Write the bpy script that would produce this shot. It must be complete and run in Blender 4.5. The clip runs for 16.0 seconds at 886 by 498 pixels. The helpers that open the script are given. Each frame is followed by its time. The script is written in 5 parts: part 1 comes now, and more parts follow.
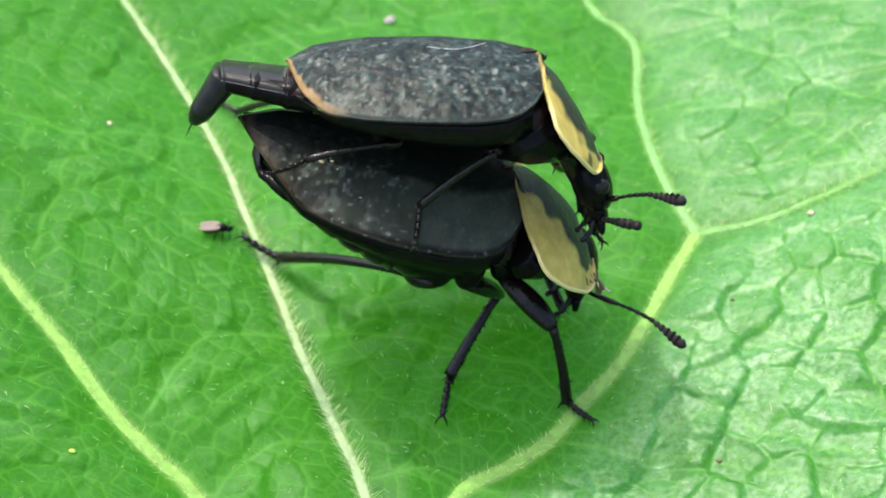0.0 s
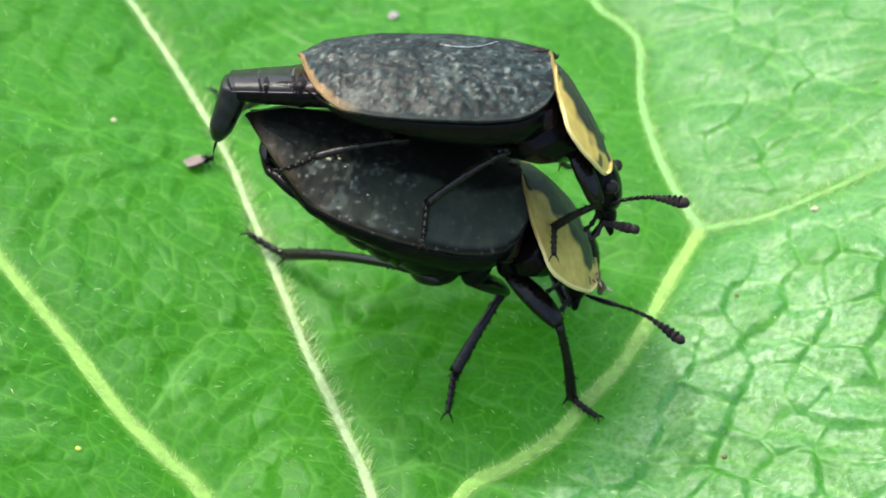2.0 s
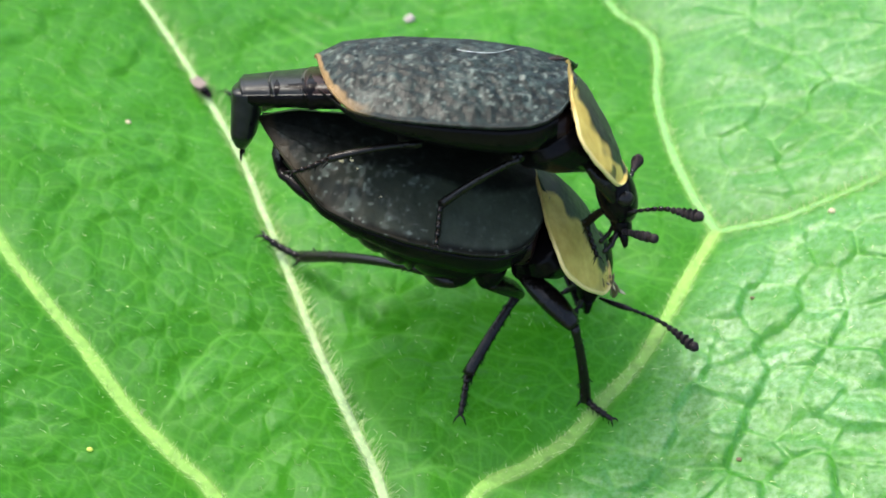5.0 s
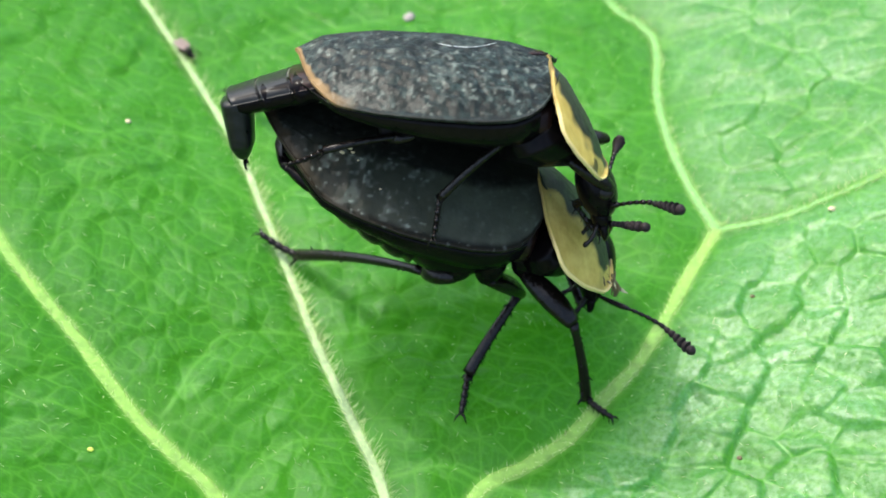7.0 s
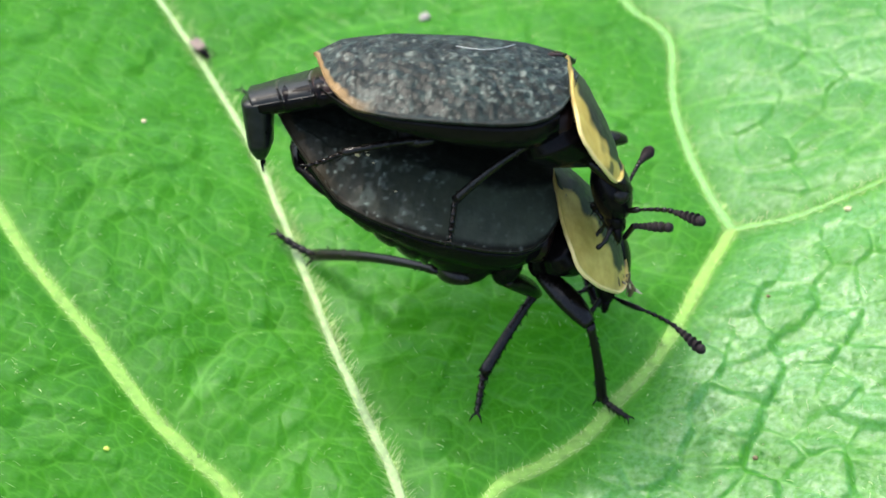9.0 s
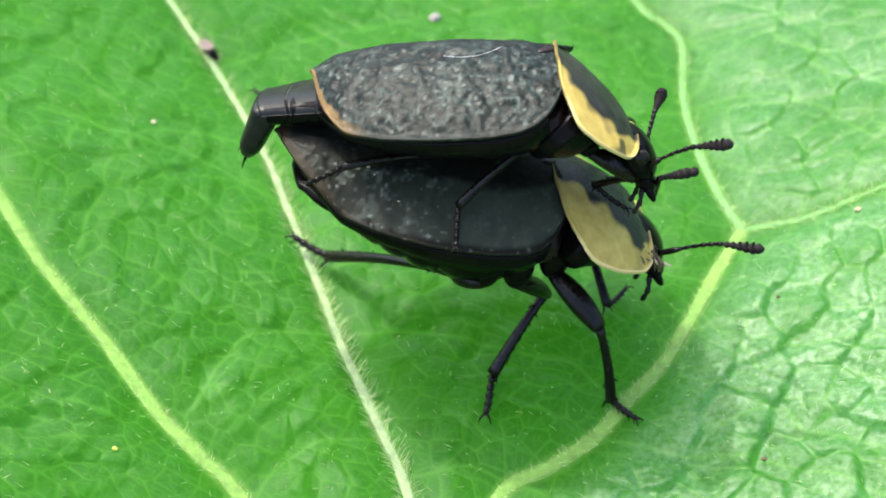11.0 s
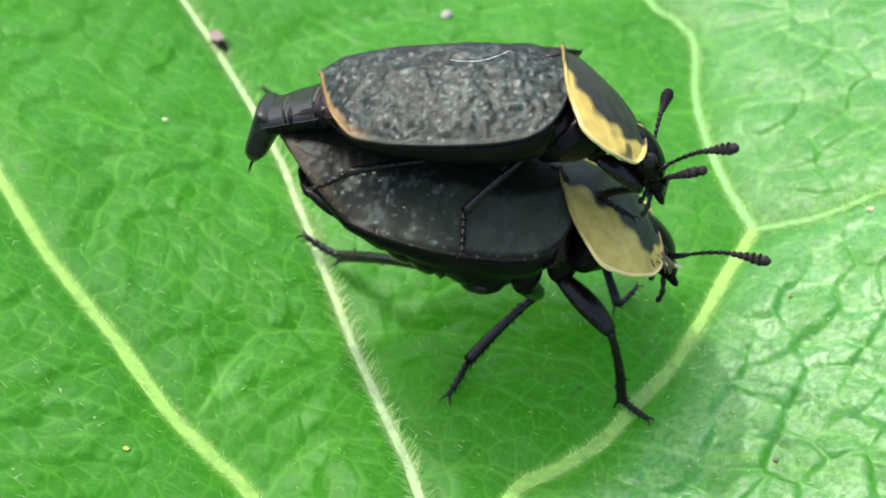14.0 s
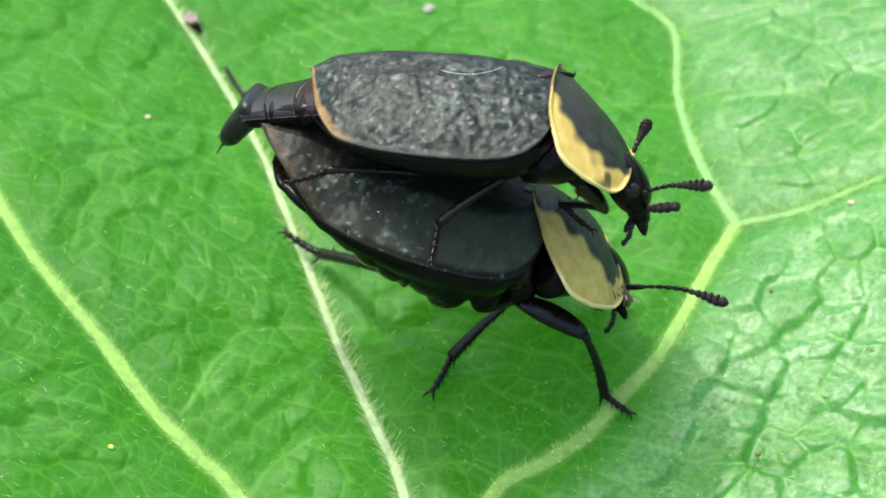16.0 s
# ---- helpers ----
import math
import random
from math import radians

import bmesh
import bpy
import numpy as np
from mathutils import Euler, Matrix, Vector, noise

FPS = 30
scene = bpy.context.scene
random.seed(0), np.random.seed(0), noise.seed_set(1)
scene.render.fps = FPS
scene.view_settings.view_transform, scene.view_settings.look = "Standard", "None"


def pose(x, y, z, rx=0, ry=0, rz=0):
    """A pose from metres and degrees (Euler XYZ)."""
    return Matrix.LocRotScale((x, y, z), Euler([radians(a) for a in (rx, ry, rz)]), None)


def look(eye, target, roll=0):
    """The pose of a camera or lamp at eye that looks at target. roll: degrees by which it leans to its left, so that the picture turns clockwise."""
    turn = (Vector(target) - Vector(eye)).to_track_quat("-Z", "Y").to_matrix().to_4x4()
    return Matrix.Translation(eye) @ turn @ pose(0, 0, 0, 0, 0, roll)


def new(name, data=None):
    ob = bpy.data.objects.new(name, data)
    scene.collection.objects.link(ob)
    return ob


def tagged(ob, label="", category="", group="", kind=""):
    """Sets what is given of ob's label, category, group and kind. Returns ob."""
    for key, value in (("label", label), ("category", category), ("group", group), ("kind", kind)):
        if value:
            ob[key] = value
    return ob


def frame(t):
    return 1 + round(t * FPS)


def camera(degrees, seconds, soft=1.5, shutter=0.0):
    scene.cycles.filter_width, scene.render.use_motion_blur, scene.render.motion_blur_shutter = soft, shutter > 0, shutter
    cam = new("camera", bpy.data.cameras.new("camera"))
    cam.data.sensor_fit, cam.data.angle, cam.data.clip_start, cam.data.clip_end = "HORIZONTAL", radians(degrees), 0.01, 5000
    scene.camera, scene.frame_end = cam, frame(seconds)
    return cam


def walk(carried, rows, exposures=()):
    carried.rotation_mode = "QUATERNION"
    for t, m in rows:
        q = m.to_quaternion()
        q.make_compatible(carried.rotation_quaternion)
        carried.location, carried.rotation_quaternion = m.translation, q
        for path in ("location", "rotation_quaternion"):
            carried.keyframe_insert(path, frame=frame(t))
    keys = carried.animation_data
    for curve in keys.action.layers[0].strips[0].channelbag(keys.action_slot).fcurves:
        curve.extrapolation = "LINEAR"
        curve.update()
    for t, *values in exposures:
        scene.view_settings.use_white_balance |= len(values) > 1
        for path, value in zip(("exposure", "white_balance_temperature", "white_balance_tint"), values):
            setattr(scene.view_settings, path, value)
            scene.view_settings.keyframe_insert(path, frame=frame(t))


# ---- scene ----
# Sizes are written in millimetres and brought to metres by MM.
MM = 0.001
cam = camera(25, 16.0, soft=1.7)
cam.data.dof.use_dof = True
cam.data.dof.focus_distance, cam.data.dof.aperture_fstop = 0.081, 80
PATH = [
    (0, pose(-0.000396, -0.064218, 0.064201, 45.089, -0.693, -0.421)),
    (0.5, pose(-0.000699, -0.063994, 0.064458, 44.833, -0.831, -0.612)),
    (1, pose(-0.000562, -0.063979, 0.064506, 44.777, -0.776, -0.627)),
    (1.5, pose(-0.000552, -0.064038, 0.064313, 44.924, -0.563, -0.248)),
    (2, pose(-0.000731, -0.063977, 0.064559, 44.718, -0.684, -0.543)),
    (2.5, pose(-0.000416, -0.064319, 0.063946, 45.239, -0.493, -0.179)),
    (3, pose(-0.000746, -0.064173, 0.064190, 45.030, -0.619, -0.342)),
    (3.5, pose(-0.000319, -0.063776, 0.064527, 44.637, -0.372, -0.205)),
    (4, pose(0.000150, -0.064153, 0.063667, 45.285, 0.001, 0.289)),
    (6.5, pose(-0.000277, -0.064059, 0.064186, 44.950, -0.268, -0.288)),
    (7, pose(0.000000, -0.064000, 0.064000, 45.000, -0.000, 0.000)),
    (7.5, pose(-0.000427, -0.063988, 0.064172, 44.917, -0.261, -0.231)),
    (8, pose(-0.000151, -0.064029, 0.064091, 44.975, 0.027, 0.038)),
    (8.5, pose(-0.000367, -0.064160, 0.063922, 45.117, -0.015, 0.131)),
    (9, pose(-0.000095, -0.064054, 0.063988, 45.022, 0.248, 0.296)),
    (11.5, pose(0.000269, -0.064054, 0.063881, 45.089, 0.569, 0.687)),
    (12, pose(0.000194, -0.063703, 0.064316, 44.687, 0.566, 0.561)),
    (12.5, pose(0.000330, -0.063727, 0.064333, 44.713, 0.738, 0.727)),
    (13, pose(0.000228, -0.063924, 0.064020, 44.966, 0.660, 0.738)),
    (13.5, pose(0.000248, -0.063692, 0.064407, 44.666, 0.711, 0.718)),
    (14, pose(0.000299, -0.063560, 0.064247, 44.679, 0.748, 0.992)),
    (14.5, pose(-0.000981, -0.064104, 0.064337, 44.899, -0.209, -0.036)),
    (15, pose(0.000114, -0.064344, 0.063640, 45.395, 0.488, 0.746)),
    (15.5, pose(-0.000154, -0.063500, 0.064731, 44.377, 0.355, 0.455)),
    (16, pose(0.000493, -0.063232, 0.065004, 44.064, 0.722, 0.489)),
]
walk(cam, PATH, exposures=[(0.0, 1.96, 6450, 5), (16.0, 1.96, 6450, 5)])

# ---- light ----
SUN_FROM = Vector((-0.32, 0.31, 0.88)).normalized()
world = bpy.data.worlds.new("sky")
scene.world = world
world.use_nodes = True
wn = world.node_tree.nodes
sky = wn.new("ShaderNodeTexSky")
sky.sky_type = "NISHITA"
sky.sun_disc = False
sky.air_density, sky.dust_density, sky.ozone_density = 1.0, 4.5, 0.6
sky.sun_elevation = math.asin(SUN_FROM.z)
sky.sun_rotation = math.atan2(SUN_FROM.x, SUN_FROM.y)
world.node_tree.links.new(sky.outputs[0], wn["Background"].inputs[0])
wn["Background"].inputs[1].default_value = 0.15
sun = new("sun", bpy.data.lights.new("sun", "SUN"))
sun.data.energy, sun.data.angle, sun.data.color = 0.82, radians(1.0), (1.0, 0.97, 0.92)
sun.matrix_world = look(SUN_FROM, (0, 0, 0))


# ---- materials ----
def nodes_of(name, rough=0.5, base=(0.5, 0.5, 0.5), spec=0.5):
    m = bpy.data.materials.new(name)
    m.use_nodes = True
    n, l = m.node_tree.nodes, m.node_tree.links
    b = n["Principled BSDF"]
    b.inputs["Base Color"].default_value = (*base, 1)
    b.inputs["Roughness"].default_value = rough
    b.inputs["Specular IOR Level"].default_value = spec
    return m, n, l, b


def noise_node(n, l, scale, detail=4.0, rough=0.6):
    c = n.new("ShaderNodeTexCoord")
    t = n.new("ShaderNodeTexNoise")
    t.inputs["Scale"].default_value, t.inputs["Detail"].default_value, t.inputs["Roughness"].default_value = scale, detail, rough
    l.new(c.outputs["Object"], t.inputs["Vector"])
    return t


def ramp(n, l, source, stops):
    r = n.new("ShaderNodeValToRGB")
    while len(r.color_ramp.elements) < len(stops):
        r.color_ramp.elements.new(0.5)
    for e, (p, c) in zip(r.color_ramp.elements, stops):
        e.position, e.color = p, (*c, 1) if len(c) == 3 else c
    l.new(source, r.inputs[0])
    return r


def mix(n, l, fac, a, b, mode="MIX"):
    m = n.new("ShaderNodeMix")
    m.data_type, m.blend_type = "RGBA", mode
    for socket, v in ((m.inputs[0], fac), (m.inputs[6], a), (m.inputs[7], b)):
        if isinstance(v, (int, float)):
            socket.default_value = v
        elif isinstance(v, tuple):
            socket.default_value = (*v, 1)
        else:
            l.new(v, socket)
    return m.outputs[2]


def bump(n, l, b, height, distance, strength=1.0):
    k = n.new("ShaderNodeBump")
    k.inputs["Distance"].default_value, k.inputs["Strength"].default_value = distance, strength
    l.new(height, k.inputs["Height"])
    l.new(k.outputs[0], b.inputs["Normal"])


def attribute(n, name):
    a = n.new("ShaderNodeAttribute")
    a.attribute_name = name
    return a.outputs["Fac"]


def leaf_material():
    m, n, l, b = nodes_of("leaf_blade", 0.4, spec=0.45)
    b.inputs["IOR"].default_value = 1.6
    big = noise_node(n, l, 90, 3)
    fine = noise_node(n, l, 1500, 4)
    c1 = ramp(n, l, big.outputs["Fac"], [(0.3, (0.015, 0.108, 0.0025)), (0.7, (0.035, 0.175, 0.0045))]).outputs[0]
    c2 = mix(n, l, 0.25, c1, ramp(n, l, fine.outputs["Fac"], [(0.3, (0.014, 0.10, 0.002)), (0.7, (0.045, 0.23, 0.007))]).outputs[0])
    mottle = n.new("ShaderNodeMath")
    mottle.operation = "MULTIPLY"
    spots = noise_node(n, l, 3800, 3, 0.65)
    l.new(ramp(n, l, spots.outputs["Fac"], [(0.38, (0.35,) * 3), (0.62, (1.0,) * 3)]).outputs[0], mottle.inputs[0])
    l.new(attribute(n, "bloom_sheen"), mottle.inputs[1])
    # mint of the waxy blade, with part of its sheen put into the colour
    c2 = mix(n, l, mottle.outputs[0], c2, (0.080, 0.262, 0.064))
    c3 = mix(n, l, attribute(n, "veinlet"), c2, (0.115, 0.335, 0.036))
    c4 = mix(n, l, attribute(n, "vein"), c3, (0.14, 0.30, 0.05))
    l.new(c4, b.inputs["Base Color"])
    wax = n.new("ShaderNodeMath")
    wax.operation = "MULTIPLY_ADD"
    wax.inputs[1].default_value, wax.inputs[2].default_value = 0.85, 0.10
    l.new(mottle.outputs[0], wax.inputs[0])
    l.new(wax.outputs[0], b.inputs["Specular IOR Level"])
    r = ramp(n, l, fine.outputs["Fac"], [(0.3, (0.31,) * 3), (0.7, (0.46,) * 3)])
    l.new(r.outputs[0], b.inputs["Roughness"])
    grain = noise_node(n, l, 6500, 3)
    both = n.new("ShaderNodeMath")
    both.operation = "MULTIPLY_ADD"
    both.inputs[1].default_value = 0.8
    l.new(grain.outputs["Fac"], both.inputs[0])
    l.new(fine.outputs["Fac"], both.inputs[2])
    bump(n, l, b, both.outputs[0], 0.00006, 0.8)
    t = n.new("ShaderNodeBsdfTranslucent")
    l.new(mix(n, l, 0.4, c4, (0.19, 0.42, 0.035)), t.inputs["Color"])
    s = n.new("ShaderNodeMixShader")
    s.inputs[0].default_value = 0.47
    l.new(b.outputs[0], s.inputs[1])
    l.new(t.outputs[0], s.inputs[2])
    l.new(s.outputs[0], n["Material Output"].inputs[0])
    return m


def underside_material():
    """The thin, paler skin of the leaf's underside, which lets most light through."""
    m, n, l, b = nodes_of("leaf_underside", 0.6, (0.10, 0.26, 0.05), 0.2)
    t = n.new("ShaderNodeBsdfTranslucent")
    veined = noise_node(n, l, 600, 4)
    l.new(ramp(n, l, veined.outputs["Fac"], [(0.3, (0.46, 0.82, 0.24)), (0.7, (0.58, 0.92, 0.32))]).outputs[0], t.inputs["Color"])
    s = n.new("ShaderNodeMixShader")
    s.inputs[0].default_value = 0.8
    l.new(b.outputs[0], s.inputs[1])
    l.new(t.outputs[0], s.inputs[2])
    l.new(s.outputs[0], n["Material Output"].inputs[0])
    return m


def plain(name, base, rough, spec=0.5, vary=0.35, scale=1200, relief=0.00003):
    m, n, l, b = nodes_of(name, rough, base, spec)
    t = noise_node(n, l, scale, 5)
    dark = tuple(c * (1 - vary) for c in base)
    light = tuple(min(1, c * (1 + vary)) for c in base)
    l.new(ramp(n, l, t.outputs["Fac"], [(0.3, dark), (0.7, light)]).outputs[0], b.inputs["Base Color"])
    l.new(ramp(n, l, t.outputs["Fac"], [(0.3, (rough * 0.8,) * 3), (0.7, (min(1, rough * 1.25),) * 3)]).outputs[0], b.inputs["Roughness"])
    if relief:
        bump(n, l, b, t.outputs["Fac"], relief, 0.8)
    return m


def elytron_material(name, base, dust, dust_amount, rough):
    m, n, l, b = nodes_of(name, rough, base, 0.11)
    fine = noise_node(n, l, 2600, 5, 0.7)
    patch = noise_node(n, l, 420, 3)
    d = n.new("ShaderNodeMath")
    d.operation = "MULTIPLY"
    l.new(ramp(n, l, fine.outputs["Fac"], [(0.45, (0,) * 3), (0.75, (1,) * 3)]).outputs[0], d.inputs[0])
    l.new(ramp(n, l, patch.outputs["Fac"], [(0.35, (0.15 * dust_amount,) * 3), (0.7, (dust_amount,) * 3)]).outputs[0], d.inputs[1])
    c = mix(n, l, d.outputs[0], base, dust)
    # grey-green film, with sky sheen of the smooth case put into the colour
    c = mix(n, l, attribute(n, "film_sheen"), c, (0.054, 0.064, 0.042))
    # chalky flecks that also stand in for highlights on the wrinkles
    c = mix(n, l, attribute(n, "chalk_glint"), c, (0.28, 0.325, 0.275))
    c = mix(n, l, attribute(n, "margin"), c, (0.175, 0.112, 0.048))
    l.new(c, b.inputs["Base Color"])
    bump(n, l, b, fine.outputs["Fac"], 0.00005, 0.7)
    return m


def pronotum_material():
    m, n, l, b = nodes_of("pronotum_shell", 0.45, spec=0.18)
    fine = noise_node(n, l, 1800, 5)
    yellow = ramp(n, l, fine.outputs["Fac"], [(0.3, (0.36, 0.255, 0.055)), (0.7, (0.50, 0.375, 0.10))]).outputs[0]
    dark = ramp(n, l, fine.outputs["Fac"], [(0.3, (0.010, 0.010, 0.009)), (0.7, (0.03, 0.03, 0.026))]).outputs[0]
    c = mix(n, l, attribute(n, "dark"), yellow, dark)
    # pale rim, lightened further for the highlight along its edge
    c = mix(n, l, attribute(n, "rim"), c, (0.62, 0.48, 0.20))
    l.new(c, b.inputs["Base Color"])
    bump(n, l, b, fine.outputs["Fac"], 0.00003, 0.5)
    return m


M_LEAF = leaf_material()
M_UNDER = underside_material()
M_VEIN = plain("leaf_vein", (0.15, 0.285, 0.05), 0.6, 0.25, 0.22, 2200, 0.00008)
M_VEIN_MINT = plain("mint_leaf_vein", (0.10, 0.245, 0.055), 0.5, 0.3, 0.25, 2200, 0.00008)
M_VEIN_PALE = plain("pale_leaf_vein", (0.23, 0.32, 0.14), 0.6, 0.3, 0.3, 2200, 0.00008)
M_HAIR = plain("leaf_hair", (0.44, 0.54, 0.22), 0.5, relief=0)
M_STALK = plain("leaf_stalk", (0.30, 0.42, 0.12), 0.5, scale=600)
M_BOUNCE_GROUND = plain("bounce_ground", (0.15, 0.22, 0.075), 0.9, 0.2, 0.6, 8, 0.02)
M_DARK_RING = plain("added_dark_ring", (0.03, 0.055, 0.018), 0.9, 0.2, 0.7, 9, 0.03)
M_ELY_UP = elytron_material("black_wing_case", (0.004, 0.0065, 0.0055), (0.105, 0.17, 0.15), 0.40, 0.31)
M_ELY_LO = elytron_material("dusty_wing_case", (0.006, 0.0065, 0.0048), (0.13, 0.135, 0.10), 0.08, 0.36)
M_PRON = pronotum_material()
M_BLACK = plain("black_chitin", (0.0038, 0.003, 0.0032), 0.2, 0.07, 0.4, 3000, 0.00002)
M_BROWN = plain("brown_membrane", (0.014, 0.006, 0.005), 0.3, 0.14)
M_PLATE = plain("satin_chitin", (0.008, 0.0085, 0.008), 0.34, 0.22, 0.5, 2600, 0.00003)
M_SKIN = plain("pale_skin", (0.05, 0.045, 0.04), 0.45, 0.4)
M_LEG = plain("black_leg", (0.006, 0.0045, 0.0035), 0.18, 0.2, 0.6, 4600, 0.000035)
M_CLUB = plain("antenna_club", (0.013, 0.009, 0.0095), 0.7, 0.2)
M_EYE = plain("compound_eye", (0.010, 0.008, 0.006), 0.25, 0.2, relief=0)
M_GRIT = plain("pale_grit", (0.42, 0.36, 0.22), 0.8)
M_FLECK = plain("yellow_fleck", (0.34, 0.42, 0.05), 0.7)
M_DIRT = plain("dark_dirt", (0.11, 0.08, 0.035), 0.75)
M_CRUMB = plain("grey_crumb", (0.25, 0.22, 0.2), 0.8)
M_FIBRE = plain("white_fibre", (0.55, 0.57, 0.55), 0.5, relief=0)
M_BUG = plain("midge_brown", (0.07, 0.035, 0.02), 0.4)
M_WING = plain("midge_wing", (0.13, 0.09, 0.07), 0.4, 0.4)


# ---- mesh helpers (coordinates in millimetres) ----
def np_mesh(name, verts, faces, material, attrs=None, smooth=True):
    v = np.asarray(verts, dtype=np.float64) * MM
    f = np.asarray(faces, dtype=np.int64)
    k = f.shape[1]
    me = bpy.data.meshes.new(name)
    me.vertices.add(len(v))
    me.vertices.foreach_set("co", v.astype(np.float32).ravel())
    me.loops.add(f.size)
    me.loops.foreach_set("vertex_index", f.astype(np.int32).ravel())
    me.polygons.add(len(f))
    me.polygons.foreach_set("loop_start", np.arange(0, f.size, k, dtype=np.int32))
    me.update(calc_edges=True)
    me.validate()
    if smooth:
        me.polygons.foreach_set("use_smooth", np.ones(len(me.polygons), dtype=bool))
    for key, values in (attrs or {}).items():
        a = me.attributes.new(key, "FLOAT", "POINT")
        a.data.foreach_set("value", np.asarray(values, dtype=np.float32).ravel())
    me.materials.append(material)
    return me


def child(name, me, parent, label=""):
    ob = new(name, me)
    if parent:
        ob.parent = parent
    return tagged(ob, label)


def grid_faces(nu, nv, closed=False, start=0):
    i, j = np.meshgrid(np.arange(nu - 1), np.arange(nv if closed else nv - 1), indexing="ij")
    k = (j + 1) % nv
    return (start + np.stack([i * nv + j, (i + 1) * nv + j, (i + 1) * nv + k, i * nv + k], -1)).reshape(-1, 4)


def tube(path, radii, sides=12, squash=1.0, caps=True):
    """Vertices and faces of a round rod along a path; radii per point, squash flattens it."""
    p = np.asarray(path, float)
    r = np.asarray(radii, float)
    t = np.gradient(p, axis=0)
    t /= np.linalg.norm(t, axis=1)[:, None] + 1e-9
    up = np.array([0.0, 0.0, 1.0]) if abs(t[0, 2]) < 0.9 else np.array([0.0, 1.0, 0.0])
    vs = []
    for q, d, a in zip(p, t, r):
        s = np.cross(up, d)
        s /= np.linalg.norm(s) + 1e-9
        w = np.cross(d, s)
        ang = np.linspace(0, 2 * np.pi, sides, endpoint=False)
        vs.append(q + a * (np.cos(ang)[:, None] * s + squash * np.sin(ang)[:, None] * w))
    v = np.concatenate(vs)
    f = grid_faces(len(p), sides, True)
    if caps:
        n0 = len(v)
        v = np.concatenate([v, p[:1], p[-1:]])
        j = np.arange(sides)
        k = (j + 1) % sides
        e = (len(p) - 1) * sides
        f = np.concatenate([f, np.stack([j, k, np.full(sides, n0), np.full(sides, n0)], 1), np.stack([e + k, e + j, np.full(sides, n0 + 1), np.full(sides, n0 + 1)], 1)])
    return v, f


def join(pieces):
    vs, fs, n = [], [], 0
    for v, f in pieces:
        vs.append(v)
        fs.append(np.asarray(f) + n)
        n += len(v)
    return np.concatenate(vs), np.concatenate(fs)


def quad_mesh(name, vf, material, attrs=None):
    """A mesh of quads in which doubled corners stand for triangles."""
    v, f = vf
    me = bpy.data.meshes.new(name)
    me.from_pydata((np.asarray(v) * MM).tolist(), [], [list(dict.fromkeys(q)) for q in np.asarray(f).tolist()])
    me.polygons.foreach_set("use_smooth", np.ones(len(me.polygons), dtype=bool))
    for key, values in (attrs or {}).items():
        a = me.attributes.new(key, "FLOAT", "POINT")
        a.data.foreach_set("value", np.asarray(values, dtype=np.float32).ravel())
    me.materials.append(material)
    me.update()
    return me


def curve_through(pts, n):
    """n points of a smooth curve through pts (Catmull-Rom)."""
    p = np.asarray(pts, float)
    p = np.concatenate([[2 * p[0] - p[1]], p, [2 * p[-1] - p[-2]]])
    out = []
    for s in np.linspace(0, len(p) - 3 - 1e-9, n):
        i = int(s)
        u = s - i
        a, b, c, d = p[i], p[i + 1], p[i + 2], p[i + 3]
        out.append(0.5 * (2 * b + (c - a) * u + (2 * a - 5 * b + 4 * c - d) * u * u + (3 * b - a - 3 * c + d) * u ** 3))
    return np.array(out)


def lattice_noise(x, y, seed, cell):
    """Smooth noise between -1 and 1 on a plane."""
    rng = np.random.RandomState(seed)
    tab = rng.uniform(-1, 1, (128, 128))
    gx, gy = x / cell + 40, y / cell + 40
    i, j = np.floor(gx).astype(int), np.floor(gy).astype(int)
    u, v = gx - i, gy - j
    u, v = u * u * (3 - 2 * u), v * v * (3 - 2 * v)
    g = lambda a, b: tab[a % 128, b % 128]
    return (g(i, j) * (1 - u) + g(i + 1, j) * u) * (1 - v) + (g(i, j + 1) * (1 - u) + g(i + 1, j + 1) * u) * v


def cells(x, y, seed, size):
    """A net of irregular cells: distance to the nearest border, a value for each cell, and the rise of a plane tilted at random in it."""
    rng = np.random.RandomState(seed)
    jx, jy, jv = (rng.uniform(0.1, 0.9, (128, 128)) for _ in range(3))
    ta = rng.normal(-0.4, 0.6, (128, 128))
    gx, gy = x / size + 50, y / size + 50
    i, j = np.floor(gx).astype(int), np.floor(gy).astype(int)
    best = np.full(x.shape, 9.0)
    second = np.full(x.shape, 9.0)
    val, tilt = np.zeros(x.shape), np.zeros(x.shape)
    for a in (-1, 0, 1):
        for b in (-1, 0, 1):
            p, q = (i + a) % 128, (j + b) % 128
            ex, ey = gx - (i + a + jx[p, q]), gy - (j + b + jy[p, q])
            d = np.hypot(ex, ey)
            near = d < best
            second = np.where(near, best, np.minimum(second, d))
            val = np.where(near, jv[p, q], val)
            tilt = np.where(near, np.cos(ta[p, q]) * ex + np.sin(ta[p, q]) * ey, tilt)
            best = np.where(near, d, best)
    return (second - best) * size, val, tilt * size


